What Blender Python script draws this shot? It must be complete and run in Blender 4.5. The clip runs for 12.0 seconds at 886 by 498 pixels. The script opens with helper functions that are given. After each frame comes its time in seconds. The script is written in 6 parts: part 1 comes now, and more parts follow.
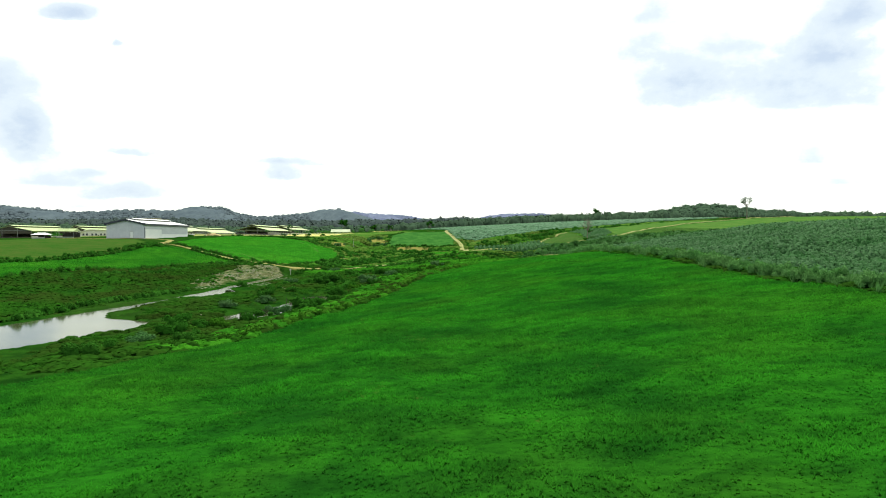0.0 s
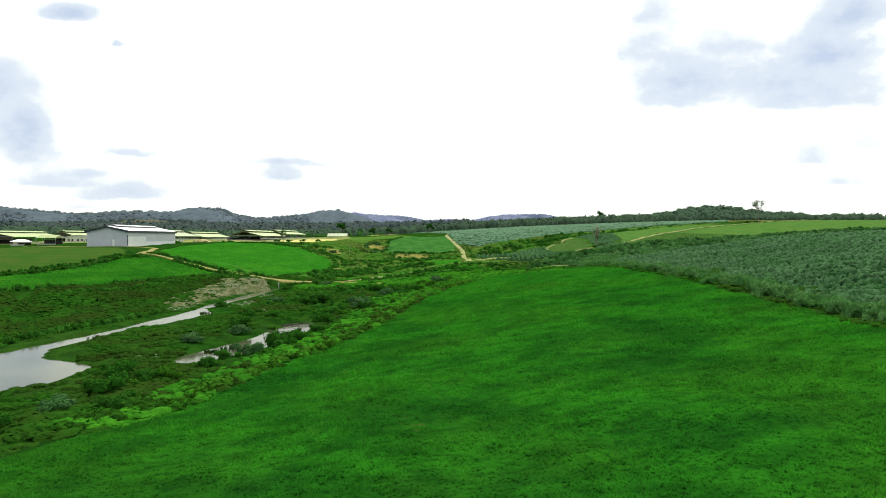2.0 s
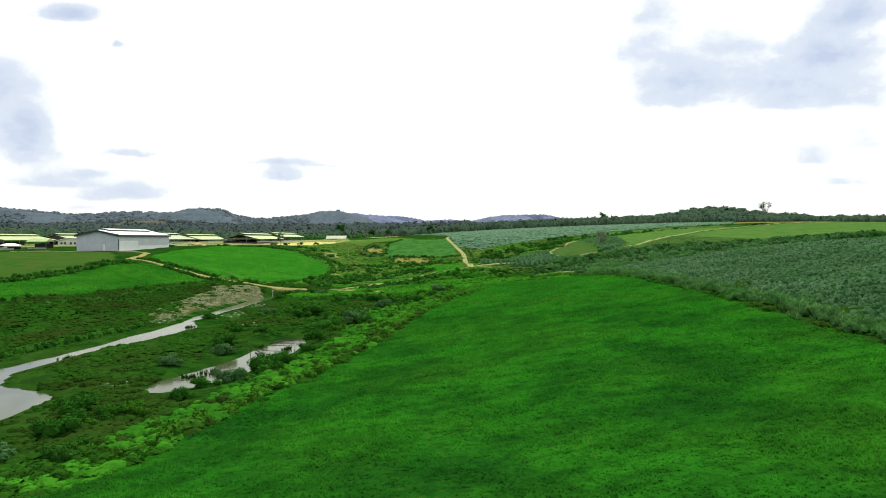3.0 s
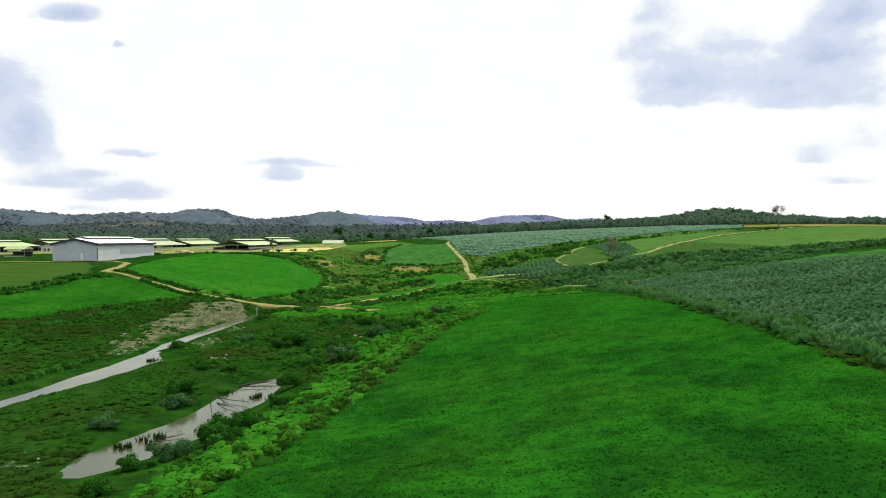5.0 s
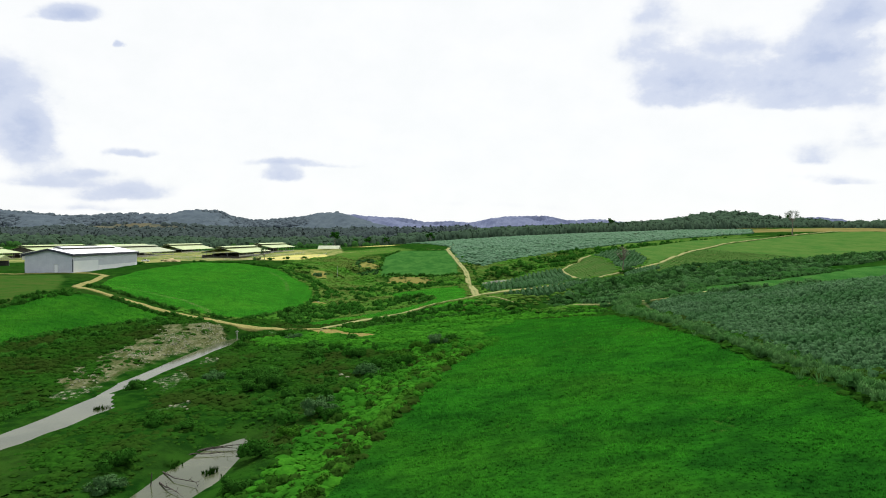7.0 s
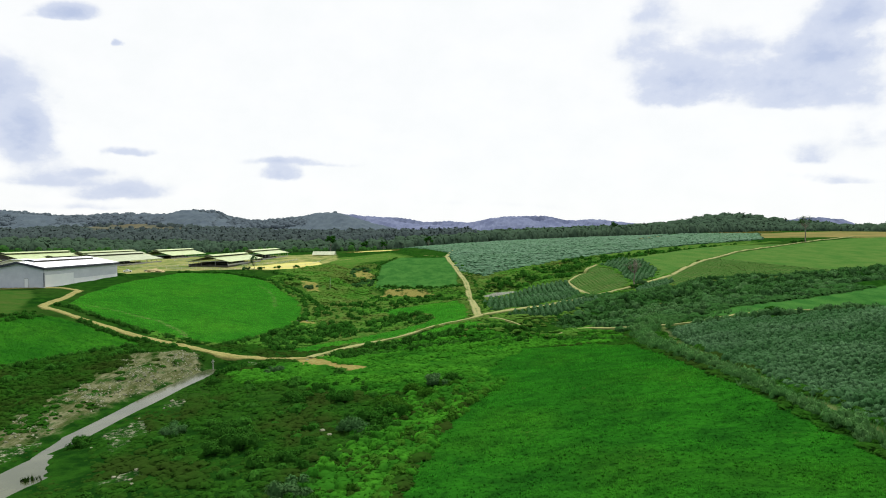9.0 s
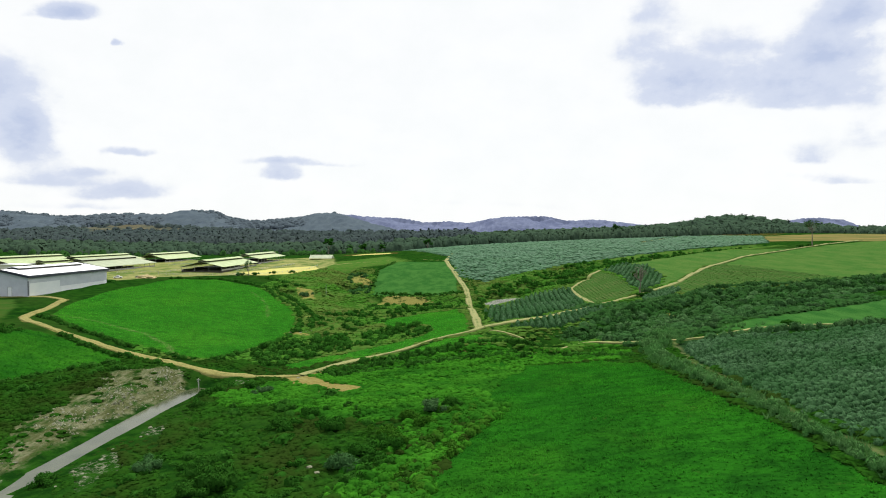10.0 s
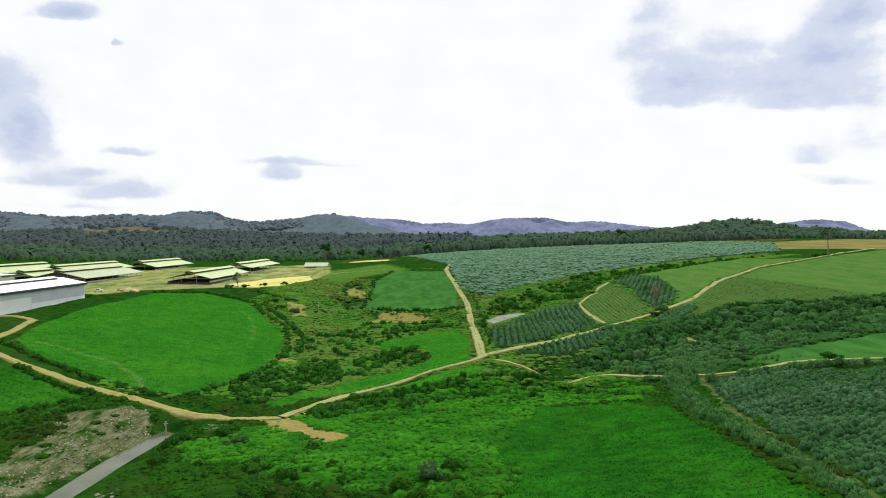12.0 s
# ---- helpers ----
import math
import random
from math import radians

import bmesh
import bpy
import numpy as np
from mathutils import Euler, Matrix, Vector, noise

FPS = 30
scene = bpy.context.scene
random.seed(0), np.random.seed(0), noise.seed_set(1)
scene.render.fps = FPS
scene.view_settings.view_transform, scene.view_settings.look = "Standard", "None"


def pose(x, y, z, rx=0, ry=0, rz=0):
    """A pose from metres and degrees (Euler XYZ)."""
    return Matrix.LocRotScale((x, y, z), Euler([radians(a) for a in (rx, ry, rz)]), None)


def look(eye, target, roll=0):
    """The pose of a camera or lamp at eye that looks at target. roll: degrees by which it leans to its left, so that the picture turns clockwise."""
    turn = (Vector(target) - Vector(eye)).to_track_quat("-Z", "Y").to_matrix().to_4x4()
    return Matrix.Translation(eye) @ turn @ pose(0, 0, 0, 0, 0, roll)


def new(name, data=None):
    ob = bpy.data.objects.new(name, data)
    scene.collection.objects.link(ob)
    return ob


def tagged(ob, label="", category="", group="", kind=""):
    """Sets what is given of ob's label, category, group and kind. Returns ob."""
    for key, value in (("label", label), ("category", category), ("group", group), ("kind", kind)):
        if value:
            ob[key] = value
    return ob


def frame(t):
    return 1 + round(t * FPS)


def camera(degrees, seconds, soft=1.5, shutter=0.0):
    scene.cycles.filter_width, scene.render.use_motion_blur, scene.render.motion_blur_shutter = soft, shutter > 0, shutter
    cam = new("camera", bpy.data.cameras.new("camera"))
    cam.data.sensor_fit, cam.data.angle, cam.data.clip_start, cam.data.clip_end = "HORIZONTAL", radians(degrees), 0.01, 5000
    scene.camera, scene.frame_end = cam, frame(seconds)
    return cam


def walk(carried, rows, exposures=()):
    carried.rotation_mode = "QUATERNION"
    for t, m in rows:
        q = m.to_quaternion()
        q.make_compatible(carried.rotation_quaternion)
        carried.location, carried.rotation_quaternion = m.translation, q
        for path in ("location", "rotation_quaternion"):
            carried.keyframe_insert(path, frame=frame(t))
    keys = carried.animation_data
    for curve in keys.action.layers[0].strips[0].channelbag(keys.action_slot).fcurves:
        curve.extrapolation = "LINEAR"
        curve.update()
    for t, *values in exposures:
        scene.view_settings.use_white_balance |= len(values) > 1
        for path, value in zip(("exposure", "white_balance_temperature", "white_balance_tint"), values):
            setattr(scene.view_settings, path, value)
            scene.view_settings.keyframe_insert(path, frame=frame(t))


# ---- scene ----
cam = camera(69.7, 12.0, soft=1.0)
METRES, EYE, TILT, LEAN, TURN = 150.0, 19.0, -1.0, 0.0, 0.0
ROWS = [
    (0.0, 0.0, 0.0, 0.0, -0.0, 0.0, 0.0),
    (0.5, -0.0, 0.0399, 0.0087, 0.01, -0.01, 0.02),
    (1.0, -0.0006, 0.0826, 0.0178, 0.01, -0.01, 0.04),
    (1.5, -0.0017, 0.1217, 0.0258, -0.01, 0.02, 0.04),
    (2.0, -0.0031, 0.1644, 0.0349, -0.0, 0.02, 0.05),
    (2.5, -0.0043, 0.2041, 0.043, 0.03, 0.03, 0.05),
    (3.0, -0.0053, 0.2476, 0.053, 0.03, 0.04, 0.07),
    (5.0, -0.0047, 0.4125, 0.0899, 0.07, 0.03, 0.12),
    (5.5, -0.0046, 0.4521, 0.099, 0.08, 0.03, 0.11),
    (6.0, -0.0044, 0.4952, 0.1092, 0.08, 0.05, 0.11),
    (6.5, -0.0044, 0.5343, 0.1197, 0.08, 0.05, 0.07),
    (7.0, -0.0049, 0.5766, 0.1314, 0.06, 0.04, 0.07),
    (9.0, -0.0059, 0.7344, 0.1792, -0.05, -0.04, 0.06),
    (9.5, -0.0053, 0.7716, 0.1909, -0.07, -0.04, 0.06),
    (10.0, -0.0044, 0.8119, 0.204, -0.08, -0.05, 0.04),
    (10.5, -0.004, 0.8499, 0.2157, -0.1, -0.04, 0.05),
    (11.0, -0.0036, 0.8898, 0.229, -0.1, -0.06, 0.05),
    (11.5, -0.0034, 0.9272, 0.2399, -0.1, -0.05, 0.04),
    (12.0, -0.0036, 0.9667, 0.2522, -0.08, -0.02, -0.02),
]
walk(cam, [(t, pose(0, 0, EYE, TILT, LEAN, TURN) @ pose(METRES * x, METRES * y, METRES * z, 90 + pitch, roll, yaw)) for t, x, y, z, yaw, pitch, roll in ROWS],
     [(0.0, 0.24, 6750, 0), (1.5, 0.14, 6700, 3), (3.0, 0.06, 6600, 6.5), (5.0, -0.04, 6500, 9), (7.0, -0.09, 6450, 10.5), (12.0, -0.09, 6450, 10.5)])


# ---- light ----
def put(nt, value, socket):
    """Link a socket to a socket, or set a plain value."""
    if isinstance(value, bpy.types.NodeSocket):
        nt.links.new(value, socket)
    else:
        socket.default_value = value


def mth(nt, op, a, b=0.0, c=0.0):
    n = nt.nodes.new("ShaderNodeMath")
    n.operation = op
    for value, socket in zip((a, b, c), n.inputs):
        put(nt, value, socket)
    return n.outputs[0]


def smooth(nt, value, lo, hi):
    n = nt.nodes.new("ShaderNodeMapRange")
    n.interpolation_type = "SMOOTHSTEP"
    put(nt, value, n.inputs[0])
    put(nt, lo, n.inputs[1])
    put(nt, hi, n.inputs[2])
    return n.outputs[0]


def mixc(nt, fac, a, b):
    n = nt.nodes.new("ShaderNodeMix")
    n.data_type = "RGBA"
    put(nt, fac, n.inputs[0])
    put(nt, a if isinstance(a, bpy.types.NodeSocket) else (*a, 1), n.inputs[6])
    put(nt, b if isinstance(b, bpy.types.NodeSocket) else (*b, 1), n.inputs[7])
    return n.outputs[2]


def grain(nt, where, scale, detail=3.0, rough=0.55):
    n = nt.nodes.new("ShaderNodeTexNoise")
    put(nt, where, n.inputs["Vector"])
    n.inputs["Scale"].default_value = scale
    n.inputs["Detail"].default_value = detail
    n.inputs["Roughness"].default_value = rough
    return n.outputs[0]


def stretch(nt, where, sx, sy, sz):
    n = nt.nodes.new("ShaderNodeMapping")
    put(nt, where, n.inputs[0])
    n.inputs[3].default_value = (sx, sy, sz)
    return n.outputs[0]


world = bpy.data.worlds.new("sky")
scene.world = world
world.use_nodes = True
wt = world.node_tree
wt.nodes.clear()
sky = wt.nodes.new("ShaderNodeTexSky")
sky.sky_type, sky.sun_disc = "NISHITA", False
sky.sun_elevation, sky.sun_rotation = radians(60), radians(12)
gen = wt.nodes.new("ShaderNodeTexCoord").outputs["Generated"]
sep = wt.nodes.new("ShaderNodeSeparateXYZ")
wt.links.new(gen, sep.inputs[0])
ahead = mth(wt, "MAXIMUM", sep.outputs[1], 0.25)
wob = grain(wt, gen, 9.0, 5.0, 0.6)
wob2 = grain(wt, stretch(wt, gen, 1, 1, 1.7), 4.3, 6.0, 0.6)
cu = mth(wt, "ADD", mth(wt, "DIVIDE", sep.outputs[0], ahead), mth(wt, "MULTIPLY_ADD", wob, 0.12, -0.06))
cv = mth(wt, "ADD", mth(wt, "DIVIDE", sep.outputs[2], ahead), mth(wt, "MULTIPLY_ADD", wob2, 0.05, -0.025))
# clouds with flat grey bases: across, height of the base, half width, reach upwards, weight
CLOUDS = [
    (0.37, 0.218, 0.062, 0.050, 1.05), (0.585, 0.222, 0.105, 0.062, 1.0), (0.47, 0.240, 0.09, 0.050, 0.55), (0.33, 0.285, 0.055, 0.060, 0.5),
    (0.615, 0.290, 0.055, 0.070, 0.95), (0.655, 0.345, 0.05, 0.06, 0.75), (0.32, 0.350, 0.05, 0.05, 0.36), (0.45, 0.30, 0.07, 0.04, 0.4),
    (0.578, 0.123, 0.042, 0.030, 0.62), (0.63, 0.086, 0.08, 0.008, 0.5), (0.67, 0.155, 0.05, 0.060, 0.38), (0.52, 0.205, 0.05, 0.012, 0.35),
    (-0.655, 0.133, 0.055, 0.085, 1.0), (-0.70, 0.22, 0.04, 0.07, 0.6), (-0.50, 0.068, 0.065, 0.020, 0.9), (-0.62, 0.090, 0.07, 0.014, 0.55),
    (-0.49, 0.134, 0.030, 0.009, 0.7), (-0.555, 0.105, 0.035, 0.008, 0.5), (-0.56, 0.048, 0.11, 0.010, 0.42), (-0.26, 0.093, 0.036, 0.020, 1.0),
    (-0.23, 0.117, 0.085, 0.007, 0.6), (-0.59, 0.343, 0.040, 0.018, 1.2), (-0.512, 0.300, 0.008, 0.008, 0.8), (0.05, 0.05, 0.25, 0.012, 0.2),
    (-0.58, 0.070, 0.13, 0.045, 0.22), (-0.67, 0.165, 0.07, 0.11, 0.3), (-0.60, 0.030, 0.14, 0.010, 0.2), (0.60, 0.095, 0.09, 0.012, 0.3),
]
dens = 0.0
for ax, up, wx, wy, weight in CLOUDS:
    qx = mth(wt, "DIVIDE", mth(wt, "SUBTRACT", cu, ax), wx)
    rise = mth(wt, "SUBTRACT", cv, up)
    qy = mth(wt, "ADD", mth(wt, "DIVIDE", mth(wt, "MAXIMUM", rise, 0.0), wy), mth(wt, "DIVIDE", mth(wt, "MINIMUM", rise, 0.0), 0.2 * wy + 0.003))
    r2 = mth(wt, "ADD", mth(wt, "MULTIPLY", qx, qx), mth(wt, "MULTIPLY", qy, qy))
    dens = mth(wt, "ADD", dens, mth(wt, "MULTIPLY", mth(wt, "POWER", 2.7183, mth(wt, "MULTIPLY", r2, -1.0)), weight))
billow = grain(wt, stretch(wt, gen, 1, 1, 1.6), 13.0, 8.0, 0.62)
wisps = grain(wt, stretch(wt, gen, 1, 1, 1.4), 30.0, 5.0, 0.6)
puffs = mth(wt, "MULTIPLY_ADD", wisps, 0.7, mth(wt, "MULTIPLY_ADD", billow, 2.5, -0.62))
dens = mth(wt, "MULTIPLY", dens, mth(wt, "MAXIMUM", puffs, 0.0))
white = mixc(wt, smooth(wt, billow, 0.3, 0.75), (1.09, 1.10, 1.09), (1.05, 1.07, 1.06))
cloud = mixc(wt, smooth(wt, dens, 0.13, 0.62), white, (0.74, 0.80, 0.94))
cloud = mixc(wt, smooth(wt, dens, 0.5, 1.5), cloud, (0.56, 0.64, 0.84))
# cloud cover is brightest towards the sun; unseen far side greyed to deepen shade
facing_sun = wt.nodes.new("ShaderNodeVectorMath")
facing_sun.operation = "DOT_PRODUCT"
wt.links.new(gen, facing_sun.inputs[0])
facing_sun.inputs[1].default_value = (0.104, 0.486, 0.867)
cloud = mixc(wt, smooth(wt, facing_sun.outputs["Value"], -0.35, 0.32), (0.42, 0.50, 0.62), cloud)
tint = wt.nodes.new("ShaderNodeVectorMath")
tint.operation = "SCALE"
wt.links.new(sky.outputs[0], tint.inputs[0])
tint.inputs[3].default_value = 0.1
bg = wt.nodes.new("ShaderNodeBackground")
wt.links.new(mixc(wt, 0.94, tint.outputs[0], cloud), bg.inputs[0])
bg.inputs[1].default_value = 1.0
wt.links.new(bg.outputs[0], wt.nodes.new("ShaderNodeOutputWorld").inputs[0])

sun_data = bpy.data.lights.new("sun", "SUN")
sun_data.energy, sun_data.angle, sun_data.color = 4.0, radians(4), (1.0, 0.96, 0.9)
sun = new("sun", sun_data)
sun.matrix_world = look((60, 280, 500), (0, 0, 0))

# ---- the lie of the land ----
# rises and hollows: x, y, radius, height
RISES_NEAR = [
    (340, 58, 260, 19.2), (644, 858, 420, 10.4), (0, -102, 60, 5.1), (548, 266, 260, 9.1),
    (144, 234, 60, 4.3), (-244, 382, 95, 3.9), (16, 394, 40, 5.0), (112, -54, 40, 5.0),
    (644, 1530, 420, 6.0), (93, 162, 26, 2.3), (340, 682, 260, 7.7), (620, -30, 150, 5.8),
    (-144, 234, 40, 4.8), (-74, 183, 26, 1.8),
]
RISES_FAR = [
    (308, 1194, 420, 5.8), (212, 306, 95, 3.9), (-220, 570, 150, 4.0), (48, 186, 60, 1.3),
    (548, 58, 260, 10.3), (644, 1194, 420, 7.9), (144, 90, 60, 3.3), (548, 474, 260, 7.8),
    (-157, 349, 26, 3.9), (-700, 266, 260, 4.7), (10, 349, 26, 4.6), (-11, 204, 26, 0.8),
    (132, 890, 260, 4.0), (48, -6, 60, 0.9),
    (545, 1330, 100, 20), (63, 90, 30, 1.6), (110, 290, 45, 1.2), (150, 292, 40, 1.5),
]
HOLLOWS = [
    (-92, 230, 95, -8.9), (-92, 78, 95, -5.1), (-16, 382, 95, -9.4), (48, 90, 60, -1.3),
    (-16, 170, 40, -2.8), (-16, 534, 95, -5.7), (-284, 1098, 260, -4.9), (-244, 154, 95, -2.7),
    (-32, 120, 26, -1.3), (-112, -54, 40, -0.9), (-364, 1194, 420, -4.6), (-11, 245, 26, -1.1),
    (48, 330, 40, -2.5), (-96, 330, 60, -1.5), (-92, 1066, 95, -5.1), (48, 490, 40, -4.2), (165, 347, 34, -3.6), (225, 352, 36, -3.6),
]
POND_LONG = [(-150, 95), (-92, 100), (-74, 106), (-64, 130), (-65, 143), (-71, 147), (-80, 151), (-84, 160), (-83, 180),
             (-78, 198), (-75, 212), (-73, 226), (-77, 233), (-80, 240), (-79, 248), (-78, 265), (-77, 283), (-74, 322),
             (-80, 324), (-83, 300), (-84, 274), (-85, 250), (-83, 236), (-85, 210), (-87, 186), (-90, 170), (-93, 155), (-96, 135), (-150, 128)]
POND_SIDE = [(-37, 207), (-43, 199), (-45.5, 187), (-47, 173), (-50.5, 163), (-53.5, 154), (-53, 147), (-49, 143), (-45, 148),
             (-42, 153), (-39, 161), (-38, 170), (-35, 183), (-35, 197)]
POND_GULLY = [(23, 496), (27, 486), (36, 503), (44, 517), (55, 530), (46, 533), (33, 521)]

FIELD_FRONT = [(-110, -40), (-70, 50), (-53, 76), (-45, 90), (-35, 108), (-27, 138), (-19, 163), (-14, 181), (-8, 202), (-2, 230),
               (5, 252), (11, 266), (9, 282), (14, 304), (26, 322), (50, 324), (60, 310), (60, 96), (66, -40)]
FIELD_OVAL = [(-166, 392), (-174, 420), (-182, 470), (-176, 535), (-150, 540), (-113, 512), (-92, 476), (-78, 452), (-67, 411),
              (-67, 386), (-74, 362), (-82, 346), (-97, 350), (-121, 360), (-143, 369)]
FIELD_LOW = [(-176, 295), (-168, 325), (-158, 350), (-146, 351), (-131, 348), (-112, 342), (-108, 335), (-121, 318), (-129, 300), (-134, 255), (-150, 215), (-200, 210), (-260, 230)]
FIELD_STRIP = [(-53, 336), (-40, 345), (-25, 355), (-9, 360), (10, 373), (12, 425), (8, 462), (-12, 445), (-33, 427), (-21, 402), (-9, 411), (-4, 386), (-9, 377), (-27, 370), (-42, 356), (-56, 344)]
FIELD_SOUTH = [(-38, 335), (-24, 345), (-8, 353), (9, 362), (15, 358), (13, 347), (3, 343), (-11, 342), (-26, 341)]
LUSH_EDGE = [(-37, 100), (-28, 138), (-20, 162), (-15, 181), (-9, 205), (-3, 232), (12, 268), (0, 274), (-14, 242), (-21, 215), (-27, 181), (-35, 150), (-47, 100)]
LUSH = [(-66, 304), (-50, 292), (-26, 272), (-6, 268), (14, 270), (20, 300), (26, 324), (60, 325), (63, 340), (14, 346), (-12, 340), (-34, 332), (-46, 320)]
FIELD_NORTH = [(-44, 510), (-27, 508), (9, 518), (10, 600), (4, 690), (-40, 706), (-52, 625)]
FIELD_BROWN = [(-340, 330), (-300, 400), (-228, 415), (-204, 424), (-190, 405), (-176, 375), (-163, 352), (-172, 315), (-185, 285), (-290, 250)]
FIELD_SLOPE = [(101, 447), (128, 478), (175, 546), (230, 607), (312, 665), (420, 740), (520, 640), (420, 480), (216, 456), (150, 470)]
FIELD_RIDGE = [(118, 478), (131, 489), (176, 557), (230, 616), (300, 668), (200, 676), (150, 622), (136, 608), (150, 594), (140, 525), (124, 486)]
FIELD_TERRACE = [(94, 350), (106, 356), (131, 369), (180, 388), (240, 412), (240, 345), (150, 325), (118, 326)]
FIELD_HOLLOW = [(-66, 385), (-45, 347), (-16, 385), (-6, 450), (-12, 490), (-48, 505), (-58, 560), (-70, 650), (-30, 712), (-60, 800), (-110, 700), (-100, 640), (-120, 585), (-100, 530), (-80, 480)]
GULLY_UPPER = [(19, 470), (20, 545), (60, 600), (150, 668), (300, 735), (310, 700), (200, 640), (111, 575), (80, 515), (50, 505), (30, 465)]
GULLY_LOWER = [(43, 371), (73, 404), (103, 423), (138, 447), (216, 456), (290, 478), (300, 455), (250, 440), (182, 406), (131, 385), (93, 371), (69, 359)]
FIELD_TAN = [(330, 780), (420, 960), (560, 1050), (900, 1080), (900, 760), (520, 700), (420, 740)]
CROP_BIG = [(75, 330), (82, 337), (113, 320), (141, 314), (260, 330), (340, 200), (260, -40), (70, -40), (70, 140), (70, 213), (71, 290)]
CROP_STRIP = [(20, 390), (21, 440), (26, 462), (38, 494), (57, 508), (75, 515), (78, 504), (71, 438), (46, 413), (26, 390)]
CROP_STRIP_LOW = [(27, 379), (30, 386), (52, 403), (70, 426), (76, 420), (66, 406), (56, 391), (42, 379)]
CROP_STRIP_ROAD = [(99, 441), (124, 467), (128, 462), (110, 438), (98, 431)]
CROP_PATCH = [(114, 574), (134, 606), (150, 594), (140, 525), (122, 484), (110, 476), (110, 495), (118, 543)]
CROP_FAR = [(7, 700), (13, 590), (30, 560), (92, 618), (201, 694), (317, 744), (420, 960), (380, 1010), (200, 1000), (100, 1010), (-60, 1010), (4, 760)]
ROWS_PATCH = [(79, 512), (110, 569), (115, 540), (109, 491), (103, 464), (91, 450), (74, 437)]
ROWS_SLOPE = [(127, 474), (165, 534), (197, 575), (206, 557), (216, 504), (226, 468), (191, 458), (165, 462), (143, 464), (122, 444)]
SPOIL = [(-100, 248), (-104, 284), (-106, 327), (-88, 334), (-79, 318), (-84, 293), (-87, 274), (-88, 248), (-92, 240)]
RUBBLE = [[(-96, 232), (-90, 241), (-85, 246), (-85, 239), (-87, 231)], [(-76, 250), (-72, 262), (-65, 251), (-68, 239)],
          [(-62, 152), (-57, 155), (-55, 148), (-60, 146)], [(-62, 222), (-58, 230), (-54, 226), (-57, 218)], [(-66, 318), (-62, 321), (-60, 314), (-64, 312)],
          [(-2, 262), (8, 268), (6, 258)], [(-72, 272), (-68, 279), (-66, 268)]]
CUTS_OCHRE = [[(-41, 496), (-30, 511), (-10, 506), (-5, 486), (-19, 487), (-38, 482)], [(-70, 606), (-62, 614), (-49, 568), (-54, 566), (-65, 580)], [(-97, 533), (-82, 518), (-74, 491), (-81, 486)],
              [(-1, 338), (10, 343), (13, 343), (13, 337), (9, 335)], [(97, 398), (99, 408), (104, 411), (108, 405), (104, 395)], [(-68, 393), (-62, 400), (-57, 394)], [(-68, 432), (-62, 437), (-61, 430)]]
CUTS_RED = [[(30, 352), (39, 356), (38, 350)], [(50, 530), (62, 548), (60, 532)], [(84, 598), (96, 612), (92, 600)],
            [(97, 385), (104, 392), (104, 384)], [(390, 1060), (425, 1120), (520, 1080), (440, 985)], [(-116, 836), (-110, 884), (-56, 896), (-48, 850)]]
YARD = [(-270, 545), (-205, 520), (-190, 545), (-150, 570), (-100, 622), (-96, 690), (-120, 820), (-420, 830), (-440, 560)]
PAD = [(-104, 844), (-100, 872), (-62, 886), (-60, 858)]
PLASTER = [(-131, 572), (-112, 596), (-100, 634), (-110, 668), (-132, 640), (-150, 590)]

ROAD_FAN = [(-64, 326), (-50, 321), (-45, 313), (-37, 302), (-29, 301), (-27, 307), (-35, 310), (-41, 319), (-40, 331), (-43, 333), (-49, 328)]
TRAILS = [[(-166, 389), (-157, 389), (-144, 385), (-132, 379), (-119, 374), (-110, 366), (-103, 360), (-97, 349)], [(-113, 493), (-100, 473), (-90, 448), (-84, 425)], [(-59, 462), (-52, 471), (-43, 476)]]
ROADS = {
    "farm_road": (3.4, [(-260, 418), (-217, 428), (-197, 438), (-183, 430), (-175, 402), (-172, 382), (-160, 366), (-144, 357), (-131, 353),
                        (-112, 346), (-91, 338), (-73, 328), (-57, 324), (-46, 325)]),
    "farm_lane": (2.9, [(-46, 325), (-39, 338), (-27, 350), (-9, 357), (11, 371), (15, 379), (25, 386), (48, 407), (72, 431),
                        (100, 452), (131, 484), (176, 552), (235, 616), (313, 670), (420, 760)]),
    "cart_track": (3.4, [(14, 378), (15, 444), (15, 532), (10, 600), (5, 660), (3, 705), (10, 790)]),
    "spur_track": (5.8, [(-48, 324), (-40, 317), (-33, 309), (-27, 306)]),
    "gully_track": (2.0, [(18, 368), (27, 361), (38, 361), (50, 357), (62, 349), (73, 343), (86, 337), (96, 337), (106, 339), (121, 336), (140, 333), (170, 336)]),
    "hedge_track": (1.5, [(78, 337), (74.5, 322), (71.5, 308), (69, 290), (67, 270), (66, 250), (66, 215), (66, 170)]),
    "yard_track": (5.0, [(-214, 527), (-205, 538), (-177, 556), (-154, 572), (-127, 577)]),
    "shed_track": (4.0, [(-208, 536), (-221, 597), (-224, 680)]),
    "field_track": (2.0, [(75, 442), (78, 512), (112, 576)]),
    "store_track": (2.4, [(-108, 668), (-80, 700), (-50, 722), (-20, 722), (3, 708)]),
    "ridge_track": (6.5, [(226, 842), (290, 950), (330, 1010)]),
}


